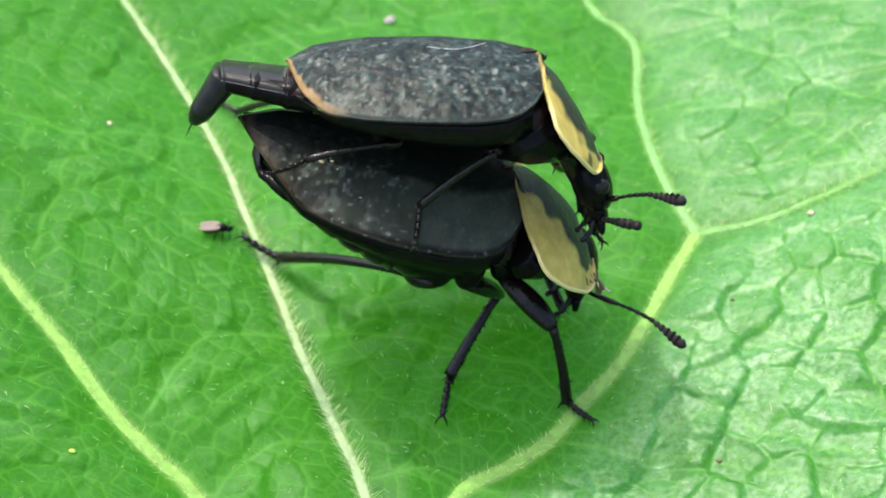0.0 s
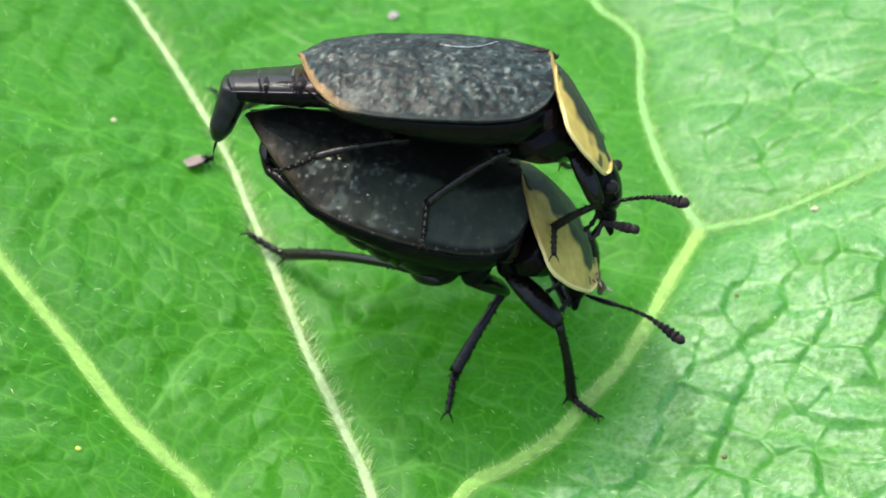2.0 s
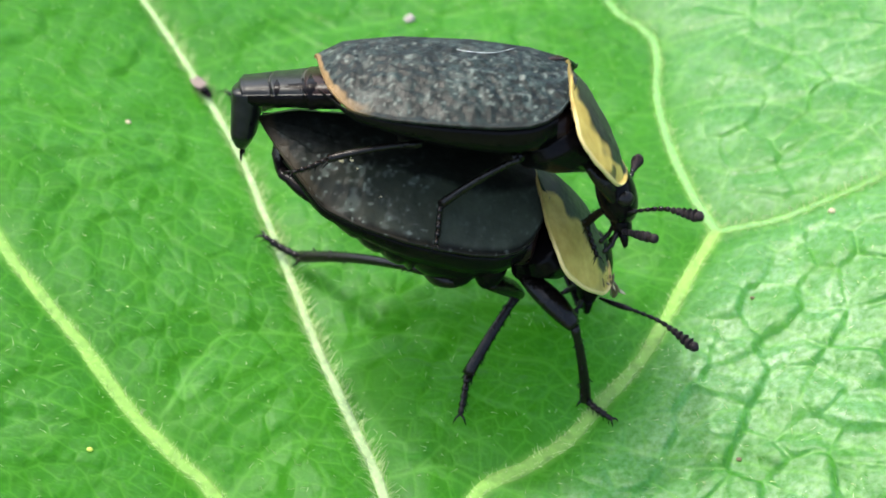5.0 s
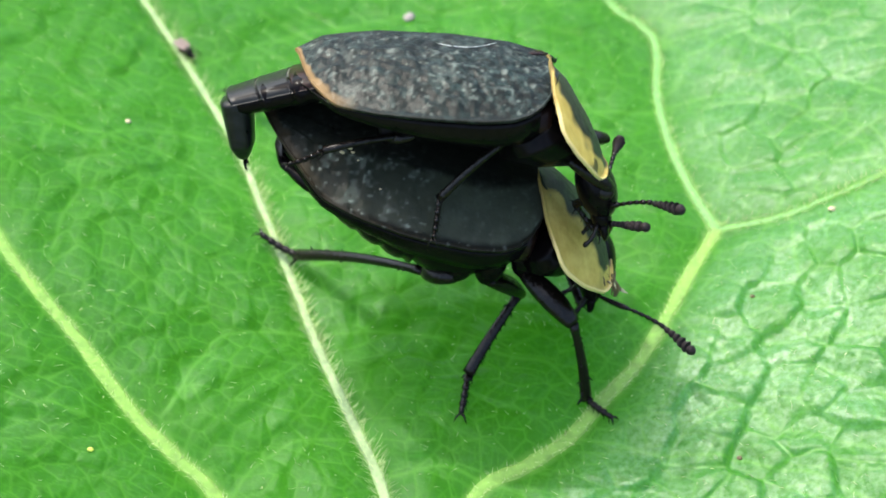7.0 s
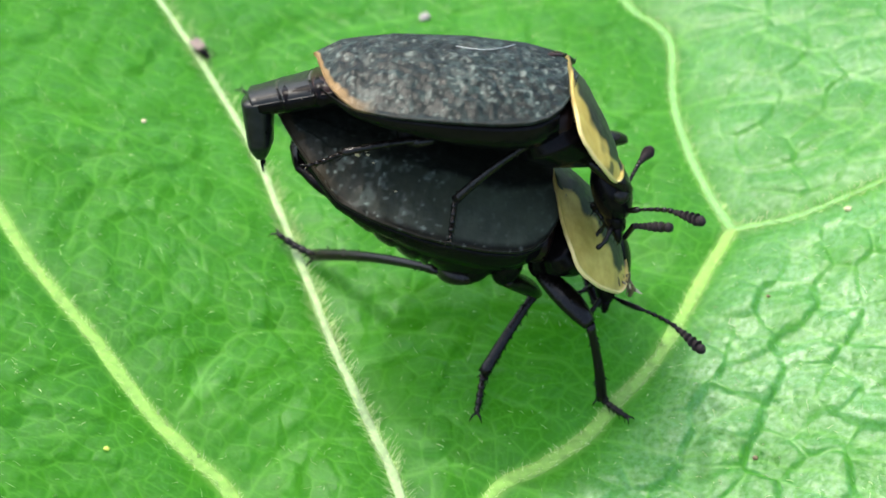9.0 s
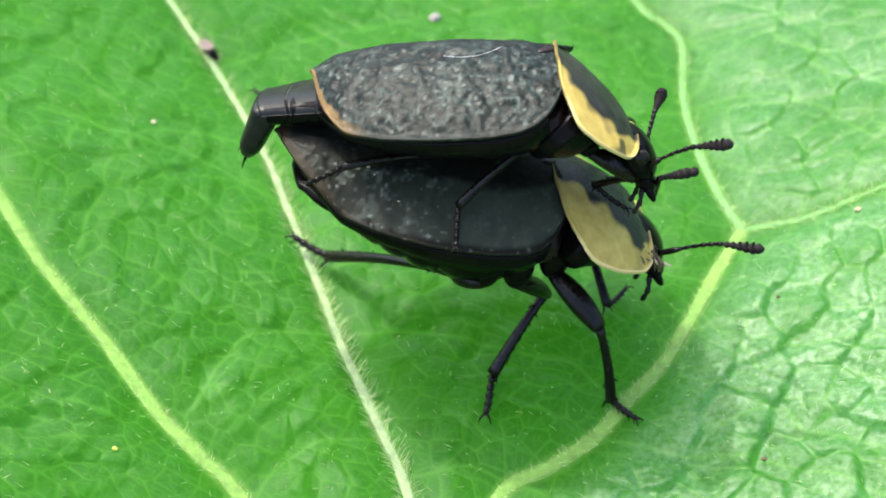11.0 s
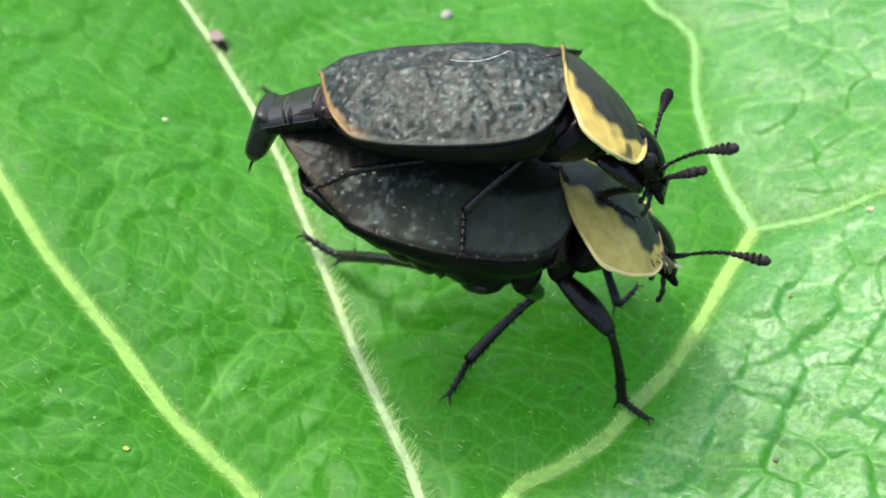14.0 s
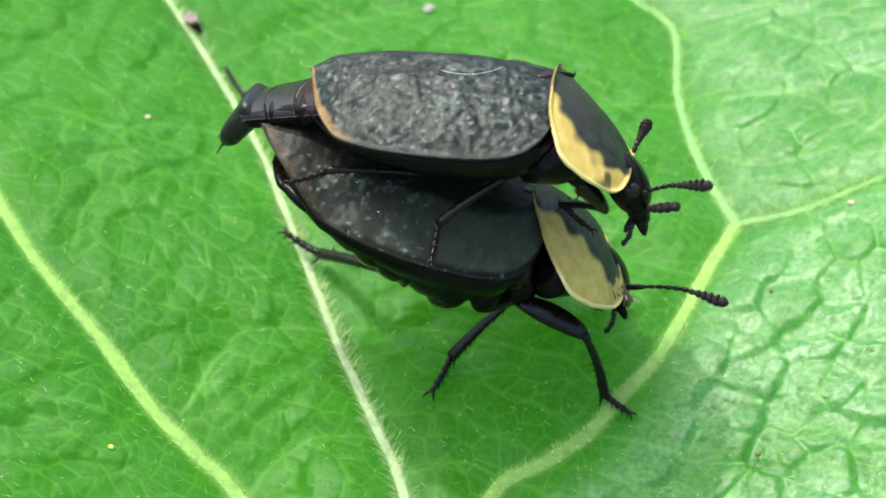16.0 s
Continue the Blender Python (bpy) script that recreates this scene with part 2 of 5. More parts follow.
# ---- leaf ----
VEINS = [  # half width at start and end, then the course
    (0.26, 0.15, [(-0.2, -24), (-1.3, -18.5), (-2.4, -12.6), (-3.9, -8.9), (-5.5, -5.2), (-6.7, -1.9), (-8.1, 1.9), (-9.7, 6.2), (-12.3, 11.3), (-15, 15.9), (-20, 24), (-24, 30)]),
    (0.36, 0.29, [(-0.2, -24), (-4.6, -19), (-9.3, -12.9), (-11.2, -11.2), (-13.2, -9.3), (-15.5, -6.5), (-17.6, -4.2), (-19.3, -2.1), (-24, 5), (-28, 10)]),
    (0.36, 0.30, [(-0.2, -24), (-0.2, -18), (1.3, -12.6), (3.5, -11.1), (5.4, -9.7), (6.9, -7.9), (8.5, -6.1), (10.1, -3.3), (11.3, -0.9), (12.5, 1.2)]),
    (0.22, 0.13, [(12.5, 1.2), (11.7, 3.4), (10.9, 6.7), (10.5, 10.4), (10.7, 14.3), (10, 16.1), (8.6, 18.1), (7, 24), (6, 33)]),
    (0.13, 0.08, [(12.5, 1.2), (15.2, 1), (17.5, 1.5), (20, 2.3), (26, 5), (32, 8)]),
]
SIDE_VEINS = [
    [(-8.2, 2.4), (-10.9, 4.2), (-15.3, 5.2), (-20, 6)],
    [(-4.8, -4.6), (-0.6, -4.9), (3.6, -6.1), (7.1, -7.8)],
    [(-6.9, -1.5), (-2, 0.5), (4, 0.5), (10.8, -2)],
    [(-8.4, 2.6), (-4, 6.5), (2, 9), (10.4, 9.5)],
    [(10.2, -3.2), (11.2, -5), (14.4, -6.2), (18.7, -6.7), (26, -9)],
    [(5.5, -9.8), (11, -11.2), (15.4, -13), (21, -18)],
    [(10.7, 14.3), (14.8, 14.5), (15.8, 15.9), (19, 21)],
    [(-5.3, -4.9), (-9.5, -5), (-11.6, -9)],
    [(-9.7, 6.2), (-12.9, 6.5), (-15.6, 5.1), (-16.6, 1.1), (-17.2, -2.1)],
    [(-3.9, -10), (-7, -10.6), (-9.4, -13.8)],
    [(-12.4, 11.5), (-7, 15), (-1, 17), (8.6, 18)],
    [(-3.2, -12), (0, -11.2), (3.2, -12.6)],
    [(10.5, 9.6), (14.5, 9.1), (17.6, 6.2), (20, 2.6)],
    [(14.2, 16.5), (16.4, 14), (17.6, 10.5), (20.7, 7.4)],
    [(17.4, 6.9), (16.8, 10.4), (15.3, 13.5)],
    [(15.7, 1), (15.5, -2.6), (16.9, -5.4), (18.7, -7)],
    [(11.2, -5.3), (13.1, -7.5), (15.9, -7.5), (18.4, -9.7)],
    [(9.1, -10.5), (12.3, -9), (14.5, -10.5), (18.1, -12.2)],
]
SHELVES = [(-10.1, -4.9, -12.1, -9.9), (-16.1, 7.0, -18.1, 0.6)]  # steps in the blade, each higher on its far side
VEIN_CURVES = [(curve_through(p, 60), a, b) for a, b, p in VEINS]
SIDE_CURVES = [curve_through(p, 24) for p in SIDE_VEINS]


def course_distance(x, y, course):
    d, s = np.full(x.shape, 99.0), np.zeros(x.shape)
    n = len(course) - 1
    for k in range(n):
        a, e = course[k], course[k + 1] - course[k]
        u = np.clip(((x - a[0]) * e[0] + (y - a[1]) * e[1]) / (e @ e), 0, 1)
        q = np.hypot(x - a[0] - u * e[0], y - a[1] - u * e[1])
        s = np.where(q < d, (k + u) / n, s)
        d = np.minimum(d, q)
    return d, s


def soft_rise(u, w):
    return w * np.log1p(np.exp(np.clip(u / w, -40, 40)))


def leaf_form(x, y):
    """Height of the leaf, and its vein and veinlet masks."""
    wx = x + 0.16 * lattice_noise(x, y, 3, 1.3) + 0.8 * lattice_noise(x, y, 4, 5)
    wy = y + 0.16 * lattice_noise(x, y, 5, 1.3) + 0.8 * lattice_noise(x, y, 6, 5)
    vein, trough = np.zeros(x.shape), np.full(x.shape, 99.0)
    ridge = np.zeros(x.shape)
    for c, a, b in VEIN_CURVES:
        d, s = course_distance(x, y, c)
        w = a + (b - a) * s
        w = w * (1 + 0.12 * lattice_noise(x, y, 8, 0.7))
        vein = np.maximum(vein, np.clip((w * 1.6 - d) / (0.8 * w), 0, 1))
        ridge = np.maximum(ridge, w * np.exp(-(d / (1.1 * w)) ** 2))
        trough = np.minimum(trough, d)
    side = np.full(x.shape, 99.0)
    for c in SIDE_CURVES:
        side = np.minimum(side, course_distance(x + 0.25 * lattice_noise(x, y, 9, 1.5), y + 0.25 * lattice_noise(x, y, 10, 1.5), c)[0])
    lx, ly = 0.80 * wx - 0.30 * wy, 0.35 * wx + 0.95 * wy
    e0, v0, t0 = cells(lx, ly, 14, 1.9)
    e1, v1, t1 = cells(lx, ly, 11, 1.05)
    e2, _, t2 = cells(wx, wy, 12, 0.55)
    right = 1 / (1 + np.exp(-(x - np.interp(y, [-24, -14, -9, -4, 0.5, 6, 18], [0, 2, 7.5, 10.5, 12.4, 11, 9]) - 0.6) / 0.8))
    away = 1 - np.exp(-(trough / 1.5) ** 2)
    pillow = lambda e, w: 1 - np.exp(-e / w)
    calm = 0.04 * pillow(e1, 0.3) * (0.6 + 0.8 * v1) + 0.012 * pillow(e2, 0.2) + 0.02 * pillow(e0, 0.5) * (0.5 + v0) + 0.12 * t0 * pillow(e0, 0.4) + 0.03 * t1 * pillow(e1, 0.2) - 0.05
    quilt = 0.06 * pillow(e0, 0.7) * (0.7 + 0.6 * v0) + 0.20 * t0 * pillow(e0, 0.38) + 0.025 * pillow(e1, 0.35) * (0.4 + 1.2 * v1) + 0.06 * t1 * pillow(e1, 0.3) + 0.02 * pillow(e2, 0.25) - 0.06
    relief = calm * (1 - right) + quilt * right * np.interp(y, [0, 8], [1.0, 0.65])
    relief += 0.14 * lattice_noise(x, y, 21, 5) + 0.035 * lattice_noise(x, y, 22, 2.0)
    relief += 0.17 * (1 - np.exp(-(side / 1.1) ** 2)) + 0.05
    h = away * relief - 0.12 * np.exp(-(trough / 0.9) ** 2)
    fold = np.interp(y, [-24, -18, -14.2, -12.5, -10.9, -9, -7, -4, -1.6, 0.5, 2.8, 6.3, 10.1, 13.9, 15.9, 18, 24], [-0.2, -0.2, 1.3, 3.4, 5.3, 6.8, 8.4, 10, 11.2, 12.2, 11.6, 10.9, 10.5, 10.5, 9.9, 8.8, 7.6])
    fold = np.maximum(fold, 8.6)
    fold = 9 + (fold - 9) * np.exp(-np.clip(x - fold, 0, 60) / 4.0)
    h += soft_rise(x - fold, 0.8) * 0.27 + soft_rise(-8.5 - x, 1.5) * 0.28 - 0.19 * soft_rise(-2.0 - y, 2.5)
    for ax, ay, bx, by in SHELVES:
        ln = math.hypot(bx - ax, by - ay)
        ux, uy = (bx - ax) / ln, (by - ay) / ln
        along, across = (x - ax) * ux + (y - ay) * uy, -(x - ax) * uy + (y - ay) * ux
        h += 0.34 * np.exp(-((along - 0.5 * ln) / (0.55 * ln)) ** 2) / (1 + np.exp(-np.clip((across - 0.45) / 0.2, -30, 30))) * np.exp(-np.clip(across, 0, 60) / 3.5)
    h -= 0.004 * np.clip(np.hypot(x, y) - 27, 0, 60) ** 2
    veinlet = np.maximum(0.6 * np.clip(1 - side / 0.16, 0, 1), np.maximum((0.52 - 0.1 * right) * np.clip(1 - e1 / 0.13, 0, 1), (0.28 - 0.1 * right) * np.clip(1 - e2 / 0.09, 0, 1)))
    veinlet = np.maximum(veinlet, (0.25 + 0.33 * right) * np.clip(1.1 - e0 / 0.15, 0, 1))
    # waxy bloom right of the veins plus painted sheen, weaker towards the far end
    bloom_sheen = right * np.interp(y, [-12, 0, 14], [1.1, 1.0, 0.7]) * np.clip(0.62 + 0.22 * v1 + 0.35 * lattice_noise(x, y, 41, 2.4) - 0.5 * np.exp(-(trough / 0.6) ** 2), 0, 1)
    # faint mottled sheen on the left blade, also put into the colour
    bloom_sheen = np.maximum(bloom_sheen, 0.16 * (1 - right) * np.clip(0.6 + 0.5 * lattice_noise(x, y, 42, 1.1), 0, 1))
    return h, vein, veinlet, bloom_sheen


def leaf_height(x, y):
    return leaf_form(np.atleast_1d(np.asarray(x, float)), np.atleast_1d(np.asarray(y, float)))[0]


def build_leaf():
    ys = np.concatenate([np.linspace(-26, -16, 26)[:-1], np.arange(-16, 20, 0.075), np.linspace(20, 58, 60)])
    xs = np.concatenate([-1 + 0.42 * np.linspace(0, 1, 24)[:-1], np.linspace(-0.58, 0.58, 640), 1 - 0.42 * np.linspace(1, 0, 24)[1:]])
    u = np.clip((ys + 26) / 84, 0, 1)
    half = 41 * np.sqrt(np.sin(np.pi * np.clip(u, 0.002, 0.999) ** 0.72)) ** 1.1
    half = half + 0.5 * np.sin(ys * 1.3) + 0.35 * np.sin(ys * 2.9 + 1)
    half = np.maximum(half, 0.3)
    X = xs[None, :] * half[:, None]
    Y = ys[:, None] + 0 * X - 5 * (np.abs(xs)[None, :] ** 3) * np.clip(1 - u, 0, 1)[:, None] ** 3
    h, vein, veinlet, bloom_sheen = leaf_form(X.ravel(), Y.ravel())
    top = np.stack([X.ravel(), Y.ravel(), h], 1)
    nu, nv = X.shape
    low = top[:, :].copy()
    low[:, 2] -= 0.28
    f = grid_faces(nu, nv)[:, ::-1]
    # the underside is a coarse copy of the blade
    si, sj = np.unique(np.r_[np.arange(0, nu, 4), nu - 1]), np.unique(np.r_[np.arange(0, nv, 4), nv - 1])
    pick = (si[:, None] * nv + sj[None, :]).ravel()
    low = low[pick]
    f2 = grid_faces(len(si), len(sj), start=len(top))
    n2, m2 = len(si), len(sj)
    e_low = np.concatenate([np.arange(m2), np.arange(1, n2) * m2 + m2 - 1, (n2 - 1) * m2 + np.arange(m2 - 2, -1, -1), np.arange(n2 - 2, 0, -1) * m2])
    e_top = pick[e_low]
    k = np.roll(np.arange(len(e_low)), -1)
    f3 = np.stack([e_top, e_low + len(top), e_low[k] + len(top), e_top[k]], 1)
    v = np.concatenate([top, low])
    z = np.zeros(len(low))
    me = np_mesh("leaf", v, np.concatenate([f, f2, f3]), M_LEAF, {"vein": np.r_[vein, z], "veinlet": np.r_[veinlet, z], "bloom_sheen": np.r_[bloom_sheen, z]})
    me.materials.append(M_UNDER)
    me.polygons.foreach_set("material_index", np.r_[np.zeros(len(f), int), np.ones(len(f2) + len(f3), int)])
    return me


leaf = new("leaf")
tagged(leaf, "broad bright green hairy leaf with pale raised veins", "leaf")
child("blade", build_leaf(), leaf)
def vein_mesh(course, a, b, tall):
    """A low rounded ridge that follows the blade on both sides."""
    p = curve_through(course, 260)
    d = np.gradient(p, axis=0)
    d /= np.linalg.norm(d, axis=1)[:, None]
    n = np.stack([-d[:, 1], d[:, 0]], 1)
    r = np.linspace(a, b, len(p)) * (0.95 + 0.12 * lattice_noise(p[:, 0], p[:, 1], 31, 0.9) + 0.08 * lattice_noise(p[:, 0], p[:, 1], 33, 0.3))
    rows = []
    for u in (-1.0, -0.9, -0.7, -0.4, 0.0, 0.4, 0.7, 0.9, 1.0):
        q = p + n * (u * r)[:, None]
        rows.append(np.stack([q[:, 0], q[:, 1], leaf_height(q[:, 0], q[:, 1]) - 0.02 + tall * r * math.sqrt(1.0 - u * u) + 0.02 * lattice_noise(q[:, 0], q[:, 1], 35, 0.25)], 1))
    rows.append(np.stack([p[:, 0], p[:, 1], leaf_height(p[:, 0], p[:, 1]) - 0.15], 1))
    return np.stack(rows, 1).reshape(-1, 3), grid_faces(len(p), 10, True)[:, ::-1]


for row, (course, a, b) in enumerate(VEIN_CURVES):
    child("vein", quad_mesh("vein", vein_mesh(course, a, b, 0.42 if row == 0 else 0.30), (M_VEIN_PALE, M_VEIN, M_VEIN, M_VEIN_MINT, M_VEIN_MINT)[row]), leaf, "yellow-green raised leaf vein" if row else "whitish raised leaf vein with a fringe of hairs")
STALK = curve_through([(-0.2, -23.5, -0.6), (-0.3, -28, -2.0), (0.5, -34, -8), (2, -40, -30), (3, -42, -90), (3, -42, -152)], 40)
child("stalk", quad_mesh("stalk", tube(STALK, np.linspace(0.9, 1.5, 40), 14), M_STALK), leaf, "pale green leaf stalk")


def build_hairs():
    rng = np.random.RandomState(5)
    roots, lens, lean = [], [], []
    for c, a, _ in VEIN_CURVES:
        seg = np.linalg.norm(np.diff(c, axis=0), axis=1)
        n = int(seg.sum() * (30 if a < 0.28 and c[0][1] < -20 else 15))
        s = rng.uniform(0, len(c) - 1.001, n)
        i = s.astype(int)
        p = c[i] + (c[i + 1] - c[i]) * (s - i)[:, None]
        d = c[i + 1] - c[i]
        d /= np.linalg.norm(d, axis=1)[:, None]
        nrm = np.stack([-d[:, 1], d[:, 0]], 1) * rng.choice([-1, 1], n)[:, None]
        roots.append(p + nrm * rng.uniform(0.02, 0.28, n)[:, None])
        lens.append(rng.uniform(0.25, 0.95, n) * (1.0 if a < 0.28 and c[0][1] < -20 else 0.5))
        lean.append(nrm * rng.uniform(0.3, 1.3, n)[:, None] + d * rng.normal(0.2, 0.4, n)[:, None])
    n = 2800
    p = np.stack([rng.uniform(-26, 26, n), rng.uniform(-17, 23, n)], 1)
    roots.append(p)
    lens.append(rng.uniform(0.2, 0.55, n))
    lean.append(np.stack([rng.normal(-0.25, 0.6, n), rng.normal(-0.6, 0.6, n)], 1))
    r, ln, le = np.concatenate(roots), np.concatenate(lens), np.concatenate(lean)
    z = leaf_height(r[:, 0], r[:, 1])
    d = np.concatenate([le, np.ones((len(le), 1))], 1)
    d /= np.linalg.norm(d, axis=1)[:, None]
    base = np.stack([r[:, 0], r[:, 1], z - 0.02], 1)
    s = np.cross(d, [0.3, 0.2, 1.0])
    s /= np.linalg.norm(s, axis=1)[:, None]
    t = np.cross(d, s)
    vs = []
    for frac, rad, drop in ((0, 0.011, 0), (0.55, 0.008, 0.0), (1.0, 0.003, 0.12)):
        q = base + d * (ln * frac)[:, None] - np.array([0, 0, 1.0]) * (ln * drop)[:, None]
        for k in range(3):
            a = 2 * np.pi * k / 3
            vs.append(q + rad * (np.cos(a) * s + np.sin(a) * t))
    v = np.stack(vs, 1).reshape(-1, 3)
    o = (np.arange(len(r)) * 9)[:, None]
    quads = []
    for lv in (0, 3):
        for k in range(3):
            quads.append(np.array([lv + k, lv + (k + 1) % 3, lv + 3 + (k + 1) % 3, lv + 3 + k]))
    f = np.concatenate([o + q for q in quads])
    return np_mesh("leaf_hair", v, f, M_HAIR)


hair = child("leaf_hair", build_hairs(), leaf, "fine pale hairs on the blade and along its veins")
tagged(hair, kind="stuff")

# ground out of view, coloured bright to bounce light up through the leaf
ground = new("ground", quad_mesh("ground", (np.array([(-9e4, -9e4, -150), (9e4, -9e4, -150), (9e4, 9e4, -150), (-9e4, 9e4, -150)]), np.array([[0, 1, 2, 3]])), M_BOUNCE_GROUND))
tagged(ground, "unseen green ground below the leaf, brightened to bounce light up", "ground", kind="structure")


def build_backdrop():
    """An added, unseen ring that closes the place all round and blocks low sky light, uneven along its top."""
    a = np.linspace(0, 2 * np.pi, 160, endpoint=False)
    rows = []
    for u in np.linspace(0, 1, 14):
        r = 1700 + 160 * lattice_noise(a * 900, a * 0 + u * 1500, 61, 260) + 300 * u
        top = 220 + 90 * lattice_noise(a * 900, a * 0, 62, 300)
        rows.append(np.stack([r * np.cos(a), r * np.sin(a), -160 + (top + 160) * u], 1))
    return np.concatenate(rows), grid_faces(14, 160, True)


tagged(new("backdrop", quad_mesh("backdrop", build_backdrop(), M_DARK_RING)), "unseen dark green ring added far round the leaf to block low sky light", "backdrop", kind="structure")


# ---- beetles ----
def elytron_outline(x, blunt=0.5, shoulder=True):
    """Half width of a wing case at x: a round tip, more or less blunt, and a round shoulder."""
    px = [-5.95, -5.85, -5.55, -5.2, -4.8, -4.15, -3.45, -2.65, -1.75, 0.0, 1.4, 2.6, 3.5, 4.05, 4.45, 4.75, 4.92, 5.0]
    p0 = [0.0, 0.30, 0.70, 1.10, 1.55, 2.15, 2.75, 3.30, 3.82, 4.36, 4.38, 4.28, 4.08, 3.80, 3.38, 2.75, 2.05, 1.4]
    p1 = [0.0, 0.50, 1.20, 1.92, 2.55, 3.22, 3.70, 4.02, 4.22, 4.38, 4.40, 4.30, 4.08, 3.80, 3.38, 2.75, 2.05, 1.4]
    y = np.interp(x, px, p0) * (1 - blunt) + np.interp(x, px, p1) * blunt
    return y if shoulder else np.where(np.asarray(x) > 2.6, 4.3 - 0.12 * (np.asarray(x) - 2.6), y)


def elytron_profile(x, blunt):
    """Height of the seam at x, and how far the outer edge drops from it."""
    top = np.interp(x, [-5.95, -4.5, -2, 1, 3.5, 5.0], [1.30, 1.92, 2.3, 2.38, 2.22, 1.9])
    u = np.asarray(x) + 5.95
    sharp = np.clip(u / 2.8, 0.02, 1) ** 0.8
    return top, sharp * (1 - blunt) + blunt * np.interp(u, [0, 0.15, 0.38, 0.75, 1.15, 1.75, 2.5, 4.2], [0.05, 0.2, 0.42, 0.65, 0.80, 0.88, 0.93, 1.0])


def build_elytron(side, k, rough_amp, seed, smooth_front, brown, blunt):
    """One wing case; side -1 is the right one. Doubly walled, with a raised outer rim."""
    nu, nv = 210, 110
    s = np.linspace(0, 1, nu)
    x = 5.0 - 10.95 * (0.5 - 0.5 * np.cos(np.pi * s)) * 0.5 - 10.95 * s * 0.5
    yo = elytron_outline(x, blunt)
    yo = np.convolve(np.pad(yo, 2, mode="edge"), np.ones(5) / 5, "valid")
    yo[-1] = 0.02
    v = np.linspace(0, 1, nv)
    X = x[:, None] + 0 * v[None, :]
    V = v[None, :] + 0 * X
    Yl = yo[:, None] * V
    top, arch = elytron_profile(x, blunt)
    arch = np.convolve(np.pad(arch, 3, mode="edge"), np.ones(7) / 7, "valid")[:, None]
    W = Yl / np.maximum(yo, elytron_outline(x, blunt, False))[:, None]
    Z = top[:, None] * (1 - arch * (0.55 * W + 0.45 * W ** 2.3)) - 0.32 * W ** 1.5 * np.clip((x[:, None] + 5.85) / 2.5, 0, 1)
    X = X + (0.70 * V - 0.15) * np.clip((X - 2.0) / 3.0, 0, 1) + (0.70 * brown - 0.12 * (1 - V)) * np.clip((-3.5 - X) / 2.4, 0, 1)
    rimw = np.clip((V - 0.93) / 0.07, 0, 1)
    Z = Z + 0.09 * rimw ** 2
    inner = np.clip((0.985 - V) / 0.04, 0, 1) * np.clip((x[:, None] + 5.7) / 0.6, 0, 1) * np.clip((V - 0.02) / 0.08, 0, 1)
    xr, yr = X.ravel(), Yl.ravel()
    e, val, _ = cells(xr + 0.35 * lattice_noise(xr, yr, seed, 0.7), yr + 0.35 * lattice_noise(xr, yr, seed + 5, 0.7), seed + 1, 0.75)
    knob = 0.35 * (1 - np.exp(-(e / 0.2) ** 1.4)) * (0.2 + 1.3 * val) + 0.45 * lattice_noise(xr, yr, seed + 4, 0.5) + 0.55 * lattice_noise(xr, yr, seed + 2, 0.30) + 0.28 * lattice_noise(xr, yr, seed + 3, 0.17)
    knob = knob.reshape(X.shape)
    front = 1 - smooth_front * (1 / (1 + np.exp(-(X - 0.2 + 0.8 * lattice_noise(xr, yr, seed + 8, 1.4).reshape(X.shape)) * 1.3)))
    Z = Z + rough_amp * 1.25 * inner * front * (knob - 0.4)
    for c in (0.33, 0.6):
        Z = Z + 0.018 * np.exp(-((V - c) / 0.03) ** 2) * inner * (0.4 + 0.6 * front)
    Y = side * (Yl + 0.03)
    outer = np.stack([X, Y, Z], -1).reshape(-1, 3) * k
    under = outer + np.array([0, 0, -0.12 * k])
    f = grid_faces(nu, nv)
    if side < 0:
        f1, f2 = f, f[:, ::-1] + len(outer)
    else:
        f1, f2 = f[:, ::-1], f + len(outer)
    ring = np.concatenate([np.arange(nv), np.arange(1, nu) * nv + nv - 1, (nu - 1) * nv + np.arange(nv - 2, -1, -1), np.arange(nu - 2, 0, -1) * nv])
    k2 = np.roll(ring, -1)
    f3 = np.stack([ring, k2, k2 + len(outer), ring + len(outer)], 1)
    if side > 0:
        f3 = f3[:, ::-1]
    wob0 = lattice_noise(xr, yr, seed + 6, 0.3).reshape(X.shape)
    gap = (yo[:, None] - Yl) * np.clip(0.35 + 0.5 * (X + 5.85), 0.35, 1)
    margin = brown * np.clip((0.50 - gap + 0.12 * wob0) / 0.2, 0, 1) * np.clip((-2.4 - X) / 1.8, 0, 1)
    tipm = np.clip((-5.35 - X) / 0.2, 0, 1)
    margin = np.maximum(margin, brown * tipm)
    margin = np.maximum(margin, 0.03 * np.clip((V - 0.975) / 0.015, 0, 1)).ravel()
    wob = lattice_noise(xr, yr, seed + 9, 0.9)
    wob2 = lattice_noise(xr, yr, seed + 14, 0.35)
    # painted sheen and film stop below the band that mirrors the upper beetle
    film_sheen = smooth_front * 0.8 * np.interp(xr, [-5.2, -3.5, -1.0, 1.2, 4.5], [0.05, 0.2, 0.45, 0.85, 1.0]) * (0.8 + 0.2 * wob + 0.15 * wob2) * np.clip((V.ravel() - 0.44 - 0.06 * wob - 0.03 * wob2) / 0.07, 0, 1) * np.clip((0.965 - V.ravel()) / 0.04, 0, 1)
    film_sheen = np.clip(film_sheen, 0, 1)
    n1, n2 = lattice_noise(xr, yr, seed + 10, 0.28), lattice_noise(xr, yr, seed + 11, 0.14)
